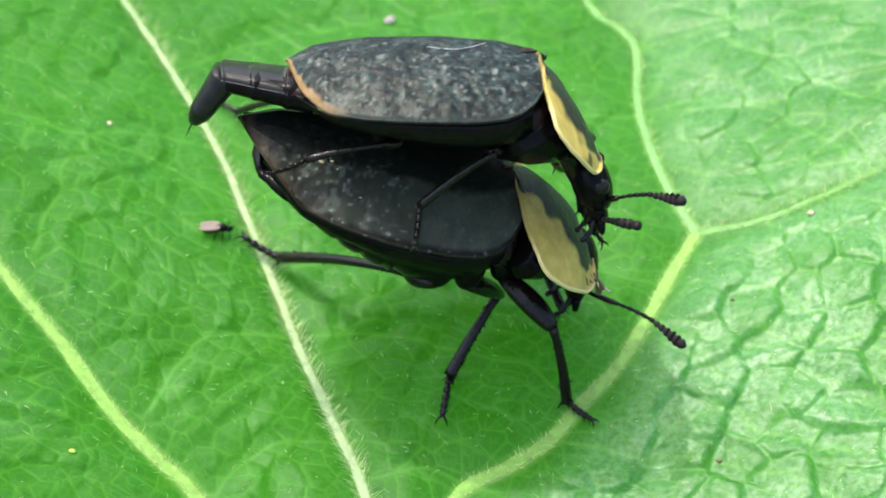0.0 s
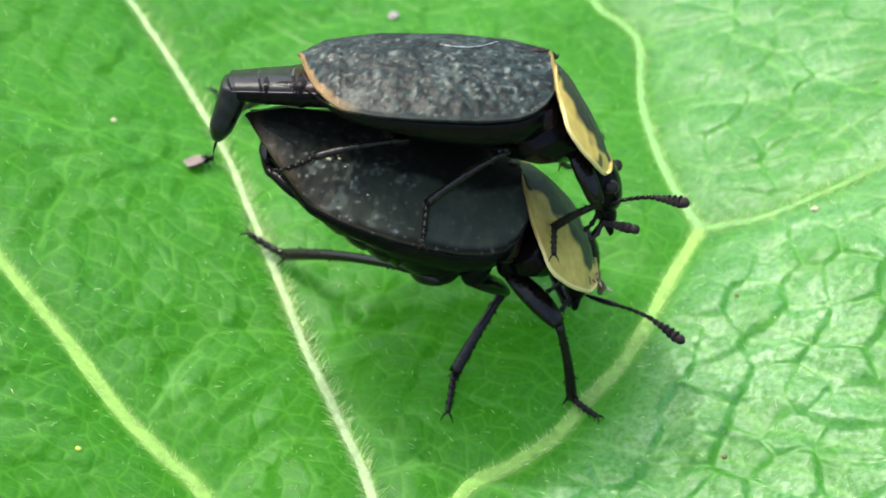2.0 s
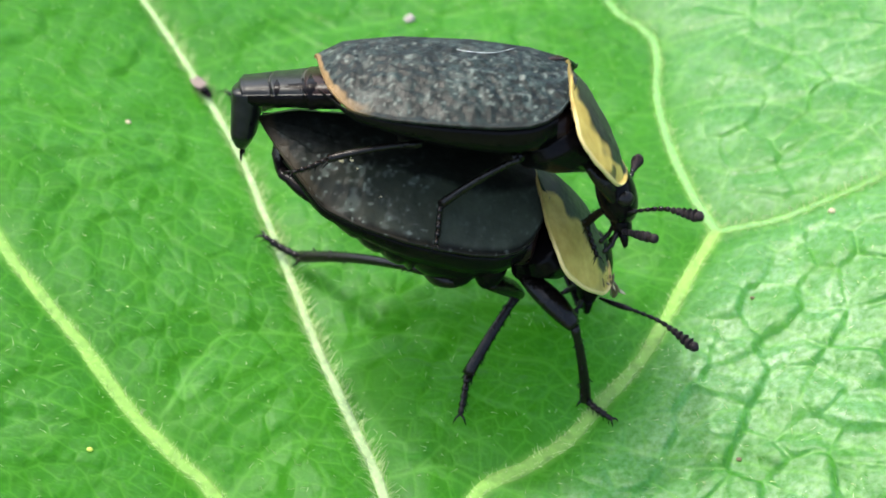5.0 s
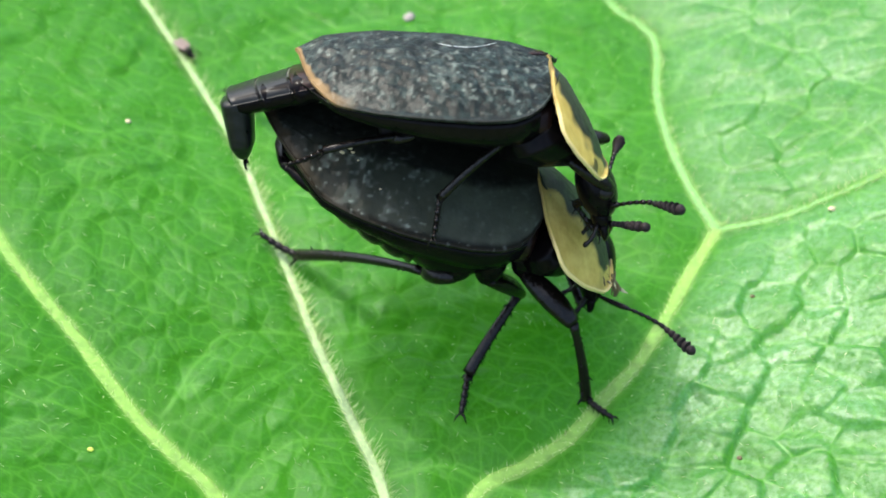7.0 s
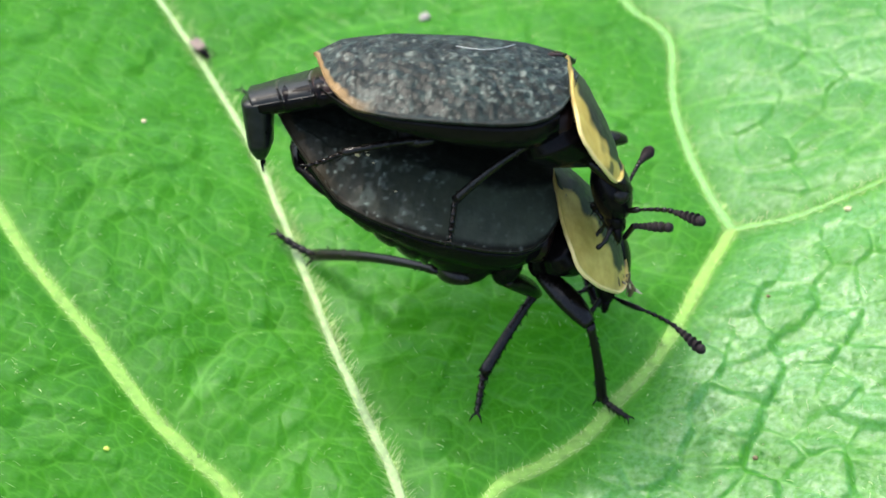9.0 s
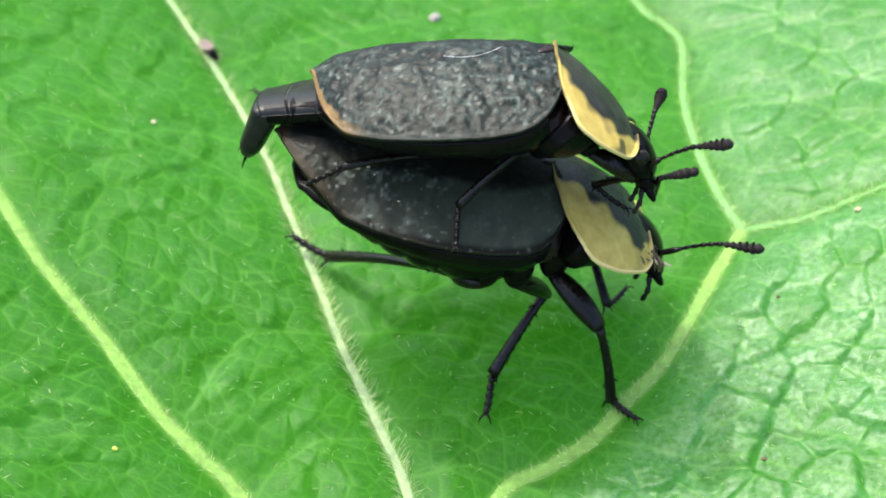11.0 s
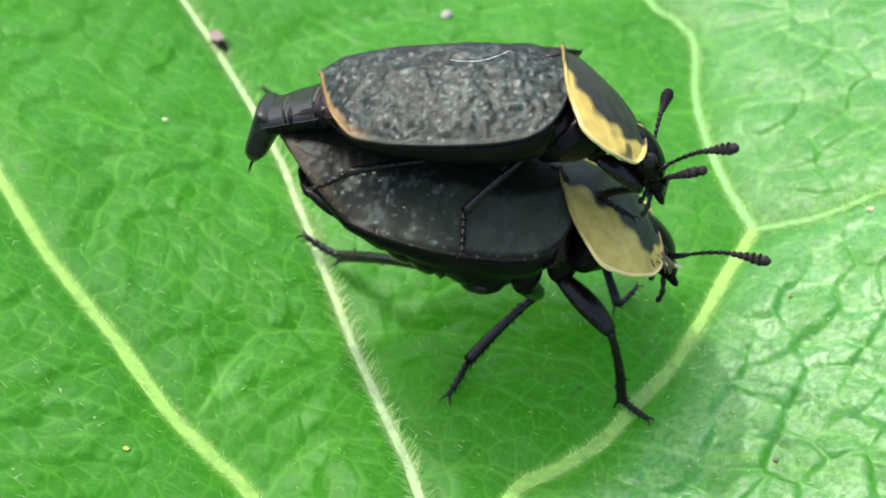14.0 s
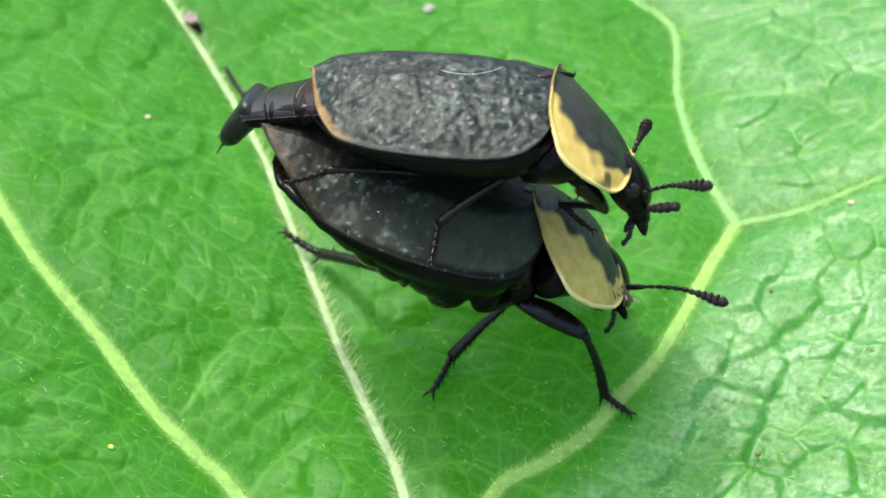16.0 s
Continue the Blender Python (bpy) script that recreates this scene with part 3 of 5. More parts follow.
    fleck = np.clip((0.8 * n1 + 0.7 * n2 + 0.15 * lattice_noise(xr, yr, seed + 12, 2.0) - 0.18) * 1.8, 0, 1)
    bits = np.clip((lattice_noise(xr, yr, seed + 13, 0.13) * 0.7 + n2 * 0.5 - 0.52) * 5, 0, 1)
    calm = (1 - 0.85 * smooth_front / (1 + np.exp(-(xr - 0.6 + 0.35 * wob) * 5))) * inner.ravel()
    patch = np.exp(-((xr + 2.7) / 1.3) ** 2 - ((yr - 1.9) / 1.0) ** 2)
    chalk_glint = np.clip((0.10 + 0.14 * smooth_front * patch) * fleck * calm + (0.19 + 0.26 * smooth_front * patch) * bits * calm, 0, 1)
    # glints along the rim, painted as small pale bits
    chalk_glint = np.clip(chalk_glint + 0.22 * smooth_front * bits * np.clip((V.ravel() - 0.84) / 0.1, 0, 1), 0, 1)
    # flecks thinned at tip and seam: shade of the upper beetle painted in
    chalk_glint = chalk_glint * (1 - smooth_front * np.clip((-3.6 - xr) / 0.8, 0, 0.85))
    chalk_glint = chalk_glint * (1 - smooth_front + smooth_front * np.clip((V.ravel() - 0.40 - 0.08 * wob) / 0.08, 0.08, 1))
    chalk_glint = chalk_glint * (1 - 0.15 * smooth_front)
    return np.concatenate([outer, under]), np.concatenate([f1, f2, f3]), {"margin": np.r_[margin, margin], "film_sheen": np.r_[film_sheen, 0 * film_sheen], "chalk_glint": np.r_[chalk_glint, 0 * chalk_glint]}


def build_fold(side, k, blunt):
    """The smooth strip that is folded down and inwards below the rim of a wing case."""
    x = np.linspace(-4.9, 4.4, 120)
    yo = np.convolve(np.pad(elytron_outline(x, blunt), 3, mode="edge"), np.ones(7) / 7, "valid")
    z, arch = elytron_profile(x, blunt)
    w = yo / np.maximum(yo, elytron_outline(x, blunt, False))
    z = z * (1 - arch * (0.55 * w + 0.45 * w ** 2.3)) - 0.32 * w ** 1.5 * np.clip((x + 5.85) / 2.5, 0, 1)
    deep = np.interp(x, [-4.9, -3.5, -1.5, 0.5, 3.0, 3.8, 4.4], [0.10, 0.30, 0.55, 0.9, 1.05, 1.1, 1.0])
    xs = x + 0.55 * np.clip((x - 2.0) / 3.0, 0, 1)
    ring = []
    for u, w in ((0.02, 0.03), (0.05, 0.25), (0.16, 0.6), (0.38, 1.0), (0.55, 1.0), (0.3, 0.5), (0.15, 0.1)):
        ring.append(np.stack([xs, side * (yo - u * deep - 0.02), z - w * deep - 0.02], 1))
    v = np.stack(ring, 1).reshape(-1, 3) * k
    f = grid_faces(len(x), 7, True)
    return v, f if side > 0 else f[:, ::-1]


def build_pronotum(k, blotch, spotted, dome):
    """The neck shield; its joint with the body is the origin, x forward."""
    nr, na = 60, 120
    r = np.linspace(0, 1, nr)
    a = np.linspace(0, 2 * np.pi, na, endpoint=False)
    ox = np.interp(np.abs(np.where(a > np.pi, 2 * np.pi - a, a)), np.radians([0, 15, 32, 50, 75, 100, 122, 140, 160, 180]), [2.35, 2.4, 2.6, 2.4, 1.15, -0.3, -1.15, -2.1, -2.5, -2.6])
    oy = np.interp(np.abs(np.where(a > np.pi, 2 * np.pi - a, a)), np.radians([0, 15, 32, 50, 75, 100, 122, 140, 160, 180]), [0, 0.75, 1.85, 3.0, 3.9, 4.2, 3.75, 2.6, 1.2, 0])
    for arr in (ox, oy):
        arr[:] = np.convolve(np.r_[arr[-3:], arr, arr[:3]], np.ones(7) / 7, "valid")
    sgn = np.where(a > np.pi, -1, 1)
    X = r[:, None] * ox[None, :] + 2.15
    Y = r[:, None] * (oy * sgn)[None, :]
    R = r[:, None] + 0 * X
    Z = dome * (1 - R ** 2.2) - 0.062 * Y ** 2 + 0.10 * np.clip((np.abs(Y) - 2.6) / 1.2, 0, 1) ** 2 + 0.16 * np.clip((R - 0.93) / 0.07, 0, 1) ** 2
    e, _, _ = cells(X.ravel(), Y.ravel(), 77, 0.35)
    Z = Z + 0.02 * (1 - np.exp(-(e / 0.1) ** 1.4)).reshape(Z.shape) + 0.05 * lattice_noise(X.ravel(), Y.ravel(), 71, 0.9).reshape(Z.shape)
    outer = np.stack([X, Y, Z], -1).reshape(-1, 3) * k
    under = outer + np.array([0, 0, -0.14 * k])
    f = grid_faces(nr, na, True)
    f1, f2 = f, f[:, ::-1] + len(outer)
    j = (nr - 1) * na + np.arange(na)
    q = (nr - 1) * na + (np.arange(na) + 1) % na
    f3 = np.stack([j, j + len(outer), q + len(outer), q], 1)
    xx, yy = X.ravel() + 0.22 * lattice_noise(X.ravel(), Y.ravel(), 72, 0.7), np.abs(Y.ravel()) + 0.38 * lattice_noise(X.ravel(), Y.ravel(), 73, 0.6)
    w = np.interp(xx, [-0.2, 0.6, 1.5, 2.4, 3.3, 3.9, 4.4, 4.8], blotch)
    dark = np.clip((w - yy) / 0.35 + 0.5, 0, 1)
    spot = spotted * np.clip((0.54 - np.hypot(xx - 3.95, (yy - 2.85) * 0.9)) / 0.14, 0, 1) * 0.82
    dark = np.maximum(dark, spot) * (R.ravel() < 0.985)
    rim = np.clip((R.ravel() - 0.965) / 0.015, 0, 1) * np.clip((np.abs(Y.ravel()) - 2.0) / 0.6, 0, 1) * np.clip((X.ravel() - 0.6) / 0.5, 0, 1)
    dark = np.maximum(dark, np.clip((0.6 - X.ravel()) / 0.3, 0, 1) * 0.78 * (spotted > 0.5) * np.clip((2.0 - yy) / 0.5, 0, 1))
    return np.concatenate([outer, under]), np.concatenate([f1, f2, f3]), {"dark": np.r_[dark, dark * 0 + 0.6], "rim": np.r_[rim, rim]}


def blob(rx, ry, rz, centre=(0, 0, 0), nu=20, nv=24, power=1.0):
    t = np.linspace(0.02, np.pi - 0.02, nu)
    a = np.linspace(0, 2 * np.pi, nv, endpoint=False)
    x = np.cos(t)[:, None] + 0 * a
    y = (np.sin(t) ** power)[:, None] * np.cos(a)
    z = (np.sin(t) ** power)[:, None] * np.sin(a)
    v = np.stack([rx * x, ry * y, rz * z], -1).reshape(-1, 3) + np.array(centre)
    f = grid_faces(nu, nv, True)
    return v, f


def body_loft(x0, x1, k, half, floor, roof, rings=3, n=46, sides=36, keel=0.08, ease=0.04):
    """Body section between x0 and x1 with ring-like segments."""
    s = np.linspace(0, 1, n)
    x = x0 + (x1 - x0) * s
    w, lo, hi = half(x), floor(x), roof(x)
    seg = 1 - 0.05 * np.abs(np.sin(np.pi * rings * s)) ** 8 if rings else 1 + 0 * s
    end = np.clip(np.minimum(s, 1 - s) / ease, 0.0, 1) ** 0.5
    a = np.linspace(0, 2 * np.pi, sides, endpoint=False)
    mid, hh = (lo + hi) / 2, (hi - lo) / 2
    ca, sa = np.sign(np.cos(a)) * np.abs(np.cos(a)) ** 0.8, np.sign(np.sin(a)) * np.abs(np.sin(a)) ** 0.8
    Y = (w * seg * end)[:, None] * (ca * (1 - keel * np.clip(-np.sin(a), 0, 1)))[None, :]
    Z = mid[:, None] + (hh * seg * end)[:, None] * sa[None, :]
    X = x[:, None] + 0 * Y
    return np.stack([X, Y, Z], -1).reshape(-1, 3) * k, grid_faces(n, sides, True)


def bristles(rng, points, directions, length, radius):
    out = []
    for p, d in zip(points, directions):
        d = np.asarray(d, float)
        d = d / (np.linalg.norm(d) + 1e-9)
        ln = length * rng.uniform(0.6, 1.2)
        out.append(tube([p, np.asarray(p) + d * ln * 0.6, np.asarray(p) + d * ln], [radius, radius * 0.6, radius * 0.1], 4))
    return out


def femur_mesh(length, thick):
    s = np.linspace(0, 1, 16)
    p = np.stack([length * s, 0 * s, 0.04 * length * np.sin(np.pi * s)], 1)
    r = thick * (0.55 + 0.5 * np.sin(np.pi * np.clip(s * 0.95 + 0.02, 0, 1)) ** 0.8)
    return tube(p, r, 14, 0.75)


def tibia_mesh(length, thick, rng):
    s = np.linspace(0, 1, 16)
    p = np.stack([length * s, 0 * s, 0.03 * length * np.sin(np.pi * s)], 1)
    r = thick * (0.62 + 0.38 * s + 0.25 * np.exp(-((s - 0.03) / 0.05) ** 2))
    pieces = [tube(p, r, 12, 0.85)]
    n = 26
    u = rng.uniform(0.1, 1, n)
    a = rng.uniform(0, 2 * np.pi, n)
    pts = [(length * q, (0.5 + 0.38 * q) * thick * math.cos(w), 0.8 * (0.5 + 0.38 * q) * thick * math.sin(w) + 0.03 * length * math.sin(math.pi * q)) for q, w in zip(u, a)]
    dirs = [(1.2, math.cos(w), math.sin(w)) for w in a]
    pieces += bristles(rng, pts, dirs, thick * 0.9, thick * 0.14)
    pieces += bristles(rng, [(length, 0.5 * thick, -0.5 * thick), (length, -0.5 * thick, -0.5 * thick)], [(1, 0.5, -0.5), (1, -0.5, -0.5)], thick * 2.0, thick * 0.22)
    return join(pieces)


def tarsus_pieces(length, thick, rng, curl=0.25):
    """Five small joints and two hooked claws, each a piece of its own."""
    pieces = []
    e = np.linspace(0, 0.86, 6)
    bend = lambda u: np.array([length * u, 0.0, curl * length * (u * u) - 0.25 * length * u * curl])
    for i in range(5):
        a, b = bend(e[i]), bend(e[i + 1])
        q = np.linspace(0, 1, 6)[:, None]
        ring = [tube(a + (b - a) * q, thick * np.array([0.68, 0.75, 0.82, 0.95, 1.0, 0.75]) * (1.0 if i < 4 else 0.8), 10)]
        ring += bristles(rng, [b + np.array([0, w * thick * 0.6, -thick * 0.6]) for w in (-1, 1)], [(0.8, w * 0.6, -0.8) for w in (-1, 1)], thick * 1.4, thick * 0.16)
        pieces.append(("tarsal_joint", join(ring)))
    tip = bend(0.86)
    for w in (-1, 1):
        hook = curve_through([tip, tip + length * np.array([0.08, w * 0.06, 0.03]), tip + length * np.array([0.15, w * 0.10, 0.0]), tip + length * np.array([0.18, w * 0.12, -0.07])], 9)
        pieces.append(("claw", tube(hook, thick * np.linspace(0.38, 0.06, 9), 7)))
    return pieces


def antenna_pieces(length, thick, scape):
    """The beads of a feeler along x."""
    pieces = []
    n = 6
    e = np.linspace(0, 0.56, n + 1)
    for i in range(n):
        q = np.linspace(e[i] if i else -scape / length, e[i + 1], 6)
        w = 1.15 if i == 0 else 0.72 + 0.06 * i
        z = 0.06 * length * np.sin(np.pi * q)
        pieces.append(("bead", tube(np.stack([length * q, 0 * q, z], 1), thick * w * np.array([0.55, 0.8, 1.0, 1.1, 1.05, 0.6]), 10)))
    return pieces


def club_pieces(length, thick):
    """Joints that widen to the tip, with saw-like lower edges."""
    pieces = []
    e = np.array([0.555, 0.62, 0.69, 0.76, 0.83, 0.90, 1.0])
    for i in range(6):
        q = np.linspace(e[i], e[i + 1] + 0.006, 7)
        prof = np.array([0.5, 0.72, 0.95, 1.15, 1.28, 1.2, 0.6]) if i < 5 else np.array([0.7, 1.0, 1.1, 1.05, 0.9, 0.6, 0.15])
        w = (1.05, 1.25, 1.55, 1.85, 2.0, 1.95)[i]
        z = 0.06 * length * np.sin(np.pi * q) - thick * w * 0.22 * prof
        pieces.append(("club_joint", tube(np.stack([length * q, 0 * q, z], 1), thick * w * prof, 12)))
    return pieces


def chain(name, first, rest, parent, material, label=""):
    """A part whose first piece carries the others as its sub-parts."""
    ob = child(name, quad_mesh(name, first[1], material), parent, label)
    for n, vf, m in rest:
        child(n, quad_mesh(n, vf, m), ob)
    return ob


def build_beetle(label, k, ely_mat, rough_amp, seed, smooth_front, blotch, brown, deep):
    blunt = 0.8 if deep < 0.9 else 0.3
    b = new("carrion_beetle")
    tagged(b, label, "beetle", "pair of mating beetles")
    got = {"thing": b, "k": k}
    for side, nm in ((-1, "right"), (1, "left")):
        v, f, at = build_elytron(side, k, rough_amp, seed + side, smooth_front, brown, blunt)
        fold = got["elytron_" + nm] = child("wing_case", np_mesh("wing_case", v, f, ely_mat, at), b, "black wrinkled wing case with a brown tip margin")
        child("wing_case_fold", quad_mesh("wing_case_fold", build_fold(side, k, blunt), M_BLACK), fold, "smooth black fold below the rim")
    half = lambda x: (0.93 if deep < 0.9 else 0.97) * elytron_outline(np.clip(x, -5.3, 4.6)) * np.interp(x, [-7.0, -5.2, -3, -1, 5.2], [0.3, 0.42, 0.80, 0.96, 0.9] if deep < 0.9 else [0.5, 0.82, 0.93, 0.97, 0.9])
    if deep < 0.9:
        floor = lambda x: np.interp(x, [-7, -4, -1.5, 0.5, 3, 5.2], [-0.2, -0.25, -0.6, -1.8, -2.2, -1.5])
    else:
        floor = lambda x: np.interp(x, [-7, -5, -3, -1.2, 0, 1.5, 3, 4.6, 5.2], [-0.3, -0.4, -1.2, -2.0, -2.45, -2.95, -3.2, -2.9, -2.0])
    roof = lambda x: np.interp(x, [-7, -5, -2, 3, 5.2], [-0.1, 0.1, 0.5, 0.9, 0.7])
    got["abdomen"] = child("abdomen", quad_mesh("abdomen", body_loft(-5.1 if deep > 0.9 else -5.6, 1.0, k, half, floor, roof, 6), M_BLACK), b)
    got["thorax"] = child("thorax", quad_mesh("thorax", body_loft(-0.6, 5.1, k, lambda x: half(x) * np.interp(x, [3.0, 5.1], [0.93, 0.72]), floor, roof, 2), M_BLACK), b)
    v, f = blob(0.6, 0.5, 0.12, (4.4, 0, 1.84), 14, 18)
    got["scutellum"] = child("scutellum", quad_mesh("scutellum", (v * k, f), M_BROWN), b)
    v, f = body_loft(3.6, 5.9, k, lambda x: np.interp(x, [3.6, 4.4, 5.2, 5.9], [3.0, 3.1, 2.9, 2.3]), lambda x: 0 * x - 1.8, lambda x: np.interp(x, [3.6, 4.6, 5.3, 5.9], [0.2, 0.4, 0.6, 0.4]), 0, ease=0.25)
    got["neck"] = child("neck", quad_mesh("neck", (v, f), M_BROWN), b, "dark brown membrane between wing cases and neck shield")
    v, f, at = build_pronotum(k, blotch, *((1.0, 0.32) if deep < 0.9 else (0.35, 0.6)))
    got["pronotum"] = child("pronotum", np_mesh("pronotum", v, f, M_PRON, at), b, "yellow neck shield with a black middle")
    under = [-1.8, -3.7, -3.7, -1.7] if deep < 0.9 else [-1.6, -2.6, -2.8, -1.8]
    v, f = body_loft(0.5, 4.2, k, lambda x: np.interp(x, [0.5, 1.3, 2.2, 4.2], [1.9, 2.8, 3.0, 1.5]), lambda x: np.interp(x, [0.5, 1.3, 2.2, 4.2], under), lambda x: np.interp(x, [0.5, 1.5, 4.2], [-0.4, -0.2, -0.1]), 0, ease=0.3)
    child("prothorax", quad_mesh("prothorax", (v, f), M_BLACK), got["pronotum"], "black underside of the neck shield")
    # head: joint at the origin, mouth towards x
    v1, f1 = blob(1.35, 1.25, 0.85, (0.9, 0, -0.1), 22, 26, 0.8)
    v2, f2 = blob(0.75, 0.75, 0.45, (2.1, 0, -0.25), 16, 20, 0.8)
    head = got["head"] = child("head", quad_mesh("head", join([(v1 * k, f1), (v2 * k, f2)]), M_BLACK), b)
    for side in (-1, 1):
        v, f = blob(0.34, 0.24, 0.36, (0.95, side * 1.14, 0.15), 12, 16)
        child("eye", quad_mesh("eye", (v * k, f), M_EYE), head)
        p = curve_through([(2.5, side * 0.5, -0.3), (2.95, side * 0.55, -0.35), (3.2, side * 0.2, -0.4)], 8)
        child("mandible", quad_mesh("mandible", tube(p * k, np.linspace(0.22, 0.05, 8) * k, 8), M_BLACK), head)
        p = curve_through([(2.3, side * 0.55, -0.5), (2.75, side * 0.8, -0.9), (3.0, side * 0.8, -1.35)], 10)
        child("palp", quad_mesh("palp", tube(p * k, np.array([0.07, 0.11, 0.12, 0.08, 0.11, 0.13, 0.08, 0.11, 0.13, 0.08]) * k, 8), M_LEG), head)
    return got


def add_leg(got, name, lf, lt, ls, thick=0.34, curl=0.25):
    """A leg of three keyed pieces."""
    b, rng = got["thing"], np.random.RandomState(len(name) * 7 + int(lf * 100))
    leg = {"lf": lf, "lt": lt, "ls": ls}
    leg["femur"] = child("femur", quad_mesh("femur", femur_mesh(lf, thick), M_LEG), b)
    leg["tibia"] = child("tibia", quad_mesh("tibia", tibia_mesh(lt, thick * 0.54, rng), M_LEG), b)
    p = tarsus_pieces(ls, thick * 0.33, rng, curl)
    leg["tarsus"] = chain("tarsus", p[0], [(n, vf, M_LEG) for n, vf in p[1:]], b, M_LEG, "jointed foot with two claws")
    got[name] = leg
    return leg


def add_antenna(got, name, length, thick=0.105, scape=0.4):
    p, c = antenna_pieces(length, thick, scape), club_pieces(length, thick)
    a = chain("antenna", p[0], [(n, vf, M_LEG) for n, vf in p[1:]] + [(n, vf, M_CLUB) for n, vf in c], got["thing"], M_LEG, "beaded black feeler with a dull club")
    got[name] = a
    return a


upper = build_beetle("black carrion beetle with yellow neck shield, mounted on another beetle", 0.962, M_ELY_UP, 0.055, 31, 0.0, [1.8, 2.3, 2.6, 2.75, 2.6, 1.9, 1.2, 0.8], 1.0, 0.72)
lower = build_beetle("dusty black carrion beetle with yellow neck shield, standing on the leaf", 1.058, M_ELY_LO, 0.04, 51, 0.9, [0.8, 1.3, 1.8, 2.1, 2.6, 2.4, 1.2, 0.5], 0.1, 1.0)


# ---- how the beetles stand and move ----
def at_time(rows, t):
    """Values of a table at t, gliding between its rows."""
    ts = [r[0] for r in rows]
    if t <= ts[0]:
        return np.array(rows[0][1:], float)
    if t >= ts[-1]:
        return np.array(rows[-1][1:], float)
    i = max(j for j in range(len(ts)) if ts[j] <= t)
    u = (t - ts[i]) / (ts[i + 1] - ts[i])
    u = u * u * (3 - 2 * u)
    return np.array(rows[i][1:], float) * (1 - u) + np.array(rows[i + 1][1:], float) * u


def pmm(x, y, z, rx=0, ry=0, rz=0):
    return pose(x * MM, y * MM, z * MM, rx, ry, rz)


def aim(a, b, up):
    """Pose at a whose x axis runs to b and whose z axis leans to up; millimetres."""
    x = Vector(b) - Vector(a)
    x.normalize()
    y = Vector(up).cross(x)
    if y.length < 1e-6:
        y = Vector((0, 1, 0)).cross(x)
    y.normalize()
    z = x.cross(y)
    m = Matrix((x, y, z)).transposed().to_4x4()
    m.translation = Vector(a) * MM
    return m


def knee_of(hip, ankle, lf, lt, pole):
    """The knee of a leg between hip and ankle, bent towards pole; the ankle comes nearer when it is out of reach."""
    h, a, p = Vector(hip), Vector(ankle), Vector(pole)
    d = a - h
    reach = min(max(d.length, abs(lf - lt) * 1.02), (lf + lt) * 0.998)
    d.normalize()
    a = h + d * reach
    c = (lf * lf + reach * reach - lt * lt) / (2 * reach)
    s = math.sqrt(max(0.0, lf * lf - c * c))
    w = p - d * p.dot(d)
    w.normalize()
    return h + d * c + w * s, a


# seconds, place in mm, turn in degrees
UP_BODY = [
    (0, -0.46, -3.03, 12.07, -28.28, -0.15, -1.18),
    (0.5, -0.35, -2.90, 12.08, -28.13, -0.41, -2.39),
    (1, -0.36, -2.84, 12.08, -28.10, 0.20, -1.76),
    (1.5, -0.21, -3.00, 12.07, -27.85, 0.48, -2.66),
    (2, -0.21, -2.99, 12.08, -28.29, 0.68, -2.09),
    (2.5, -0.09, -3.11, 12.05, -28.32, -0.32, -3.61),
    (3, -0.03, -3.13, 12.06, -27.90, 0.51, -3.55),
    (3.5, 0.37, -3.34, 12.07, -28.56, 0.56, -5.42),
    (4, 0.47, -3.53, 12.04, -28.11, -0.05, -5.62),
    (5.25, -0.28, -3.18, 12.06, -28.24, 1.75, -3.87),
    (6.5, -1.03, -2.83, 12.08, -28.37, 3.55, -2.12),
    (7, -0.82, -2.97, 12.06, -28.34, 3.05, -2.75),
    (7.5, -0.78, -3.00, 12.07, -28.67, 2.21, -2.94),
    (8, -0.66, -3.08, 12.07, -28.62, 2.42, -3.17),
    (8.5, -0.74, -3.18, 12.06, -28.42, 2.27, -2.51),
    (9, -0.69, -3.15, 12.06, -27.98, 2.14, -2.65),
    (10.25, -0.92, -3.10, 11.93, -23.08, -2.91, -3.89),
    (11.5, -1.16, -3.04, 11.79, -18.17, -7.97, -5.12),
    (12, -1.17, -2.99, 11.81, -18.27, -7.94, -5.09),
    (12.5, -1.16, -3.00, 11.81, -18.26, -7.83, -4.98),
    (13, -1.19, -3.07, 11.80, -18.23, -8.01, -5.18),
    (13.5, -1.18, -2.99, 11.81, -18.19, -7.67, -5.07),
    (14, -1.24, -3.22, 11.81, -18.42, -7.44, -6.01),
    (14.5, -1.39, -3.60, 11.80, -18.57, -5.19, -8.14),
    (15, -1.17, -3.98, 11.78, -18.43, -4.50, -9.86),
    (15.5, -1.07, -3.86, 11.82, -18.40, -3.55, -10.46),
    (16, -0.94, -3.88, 11.83, -18.69, -3.48, -10.95),
]
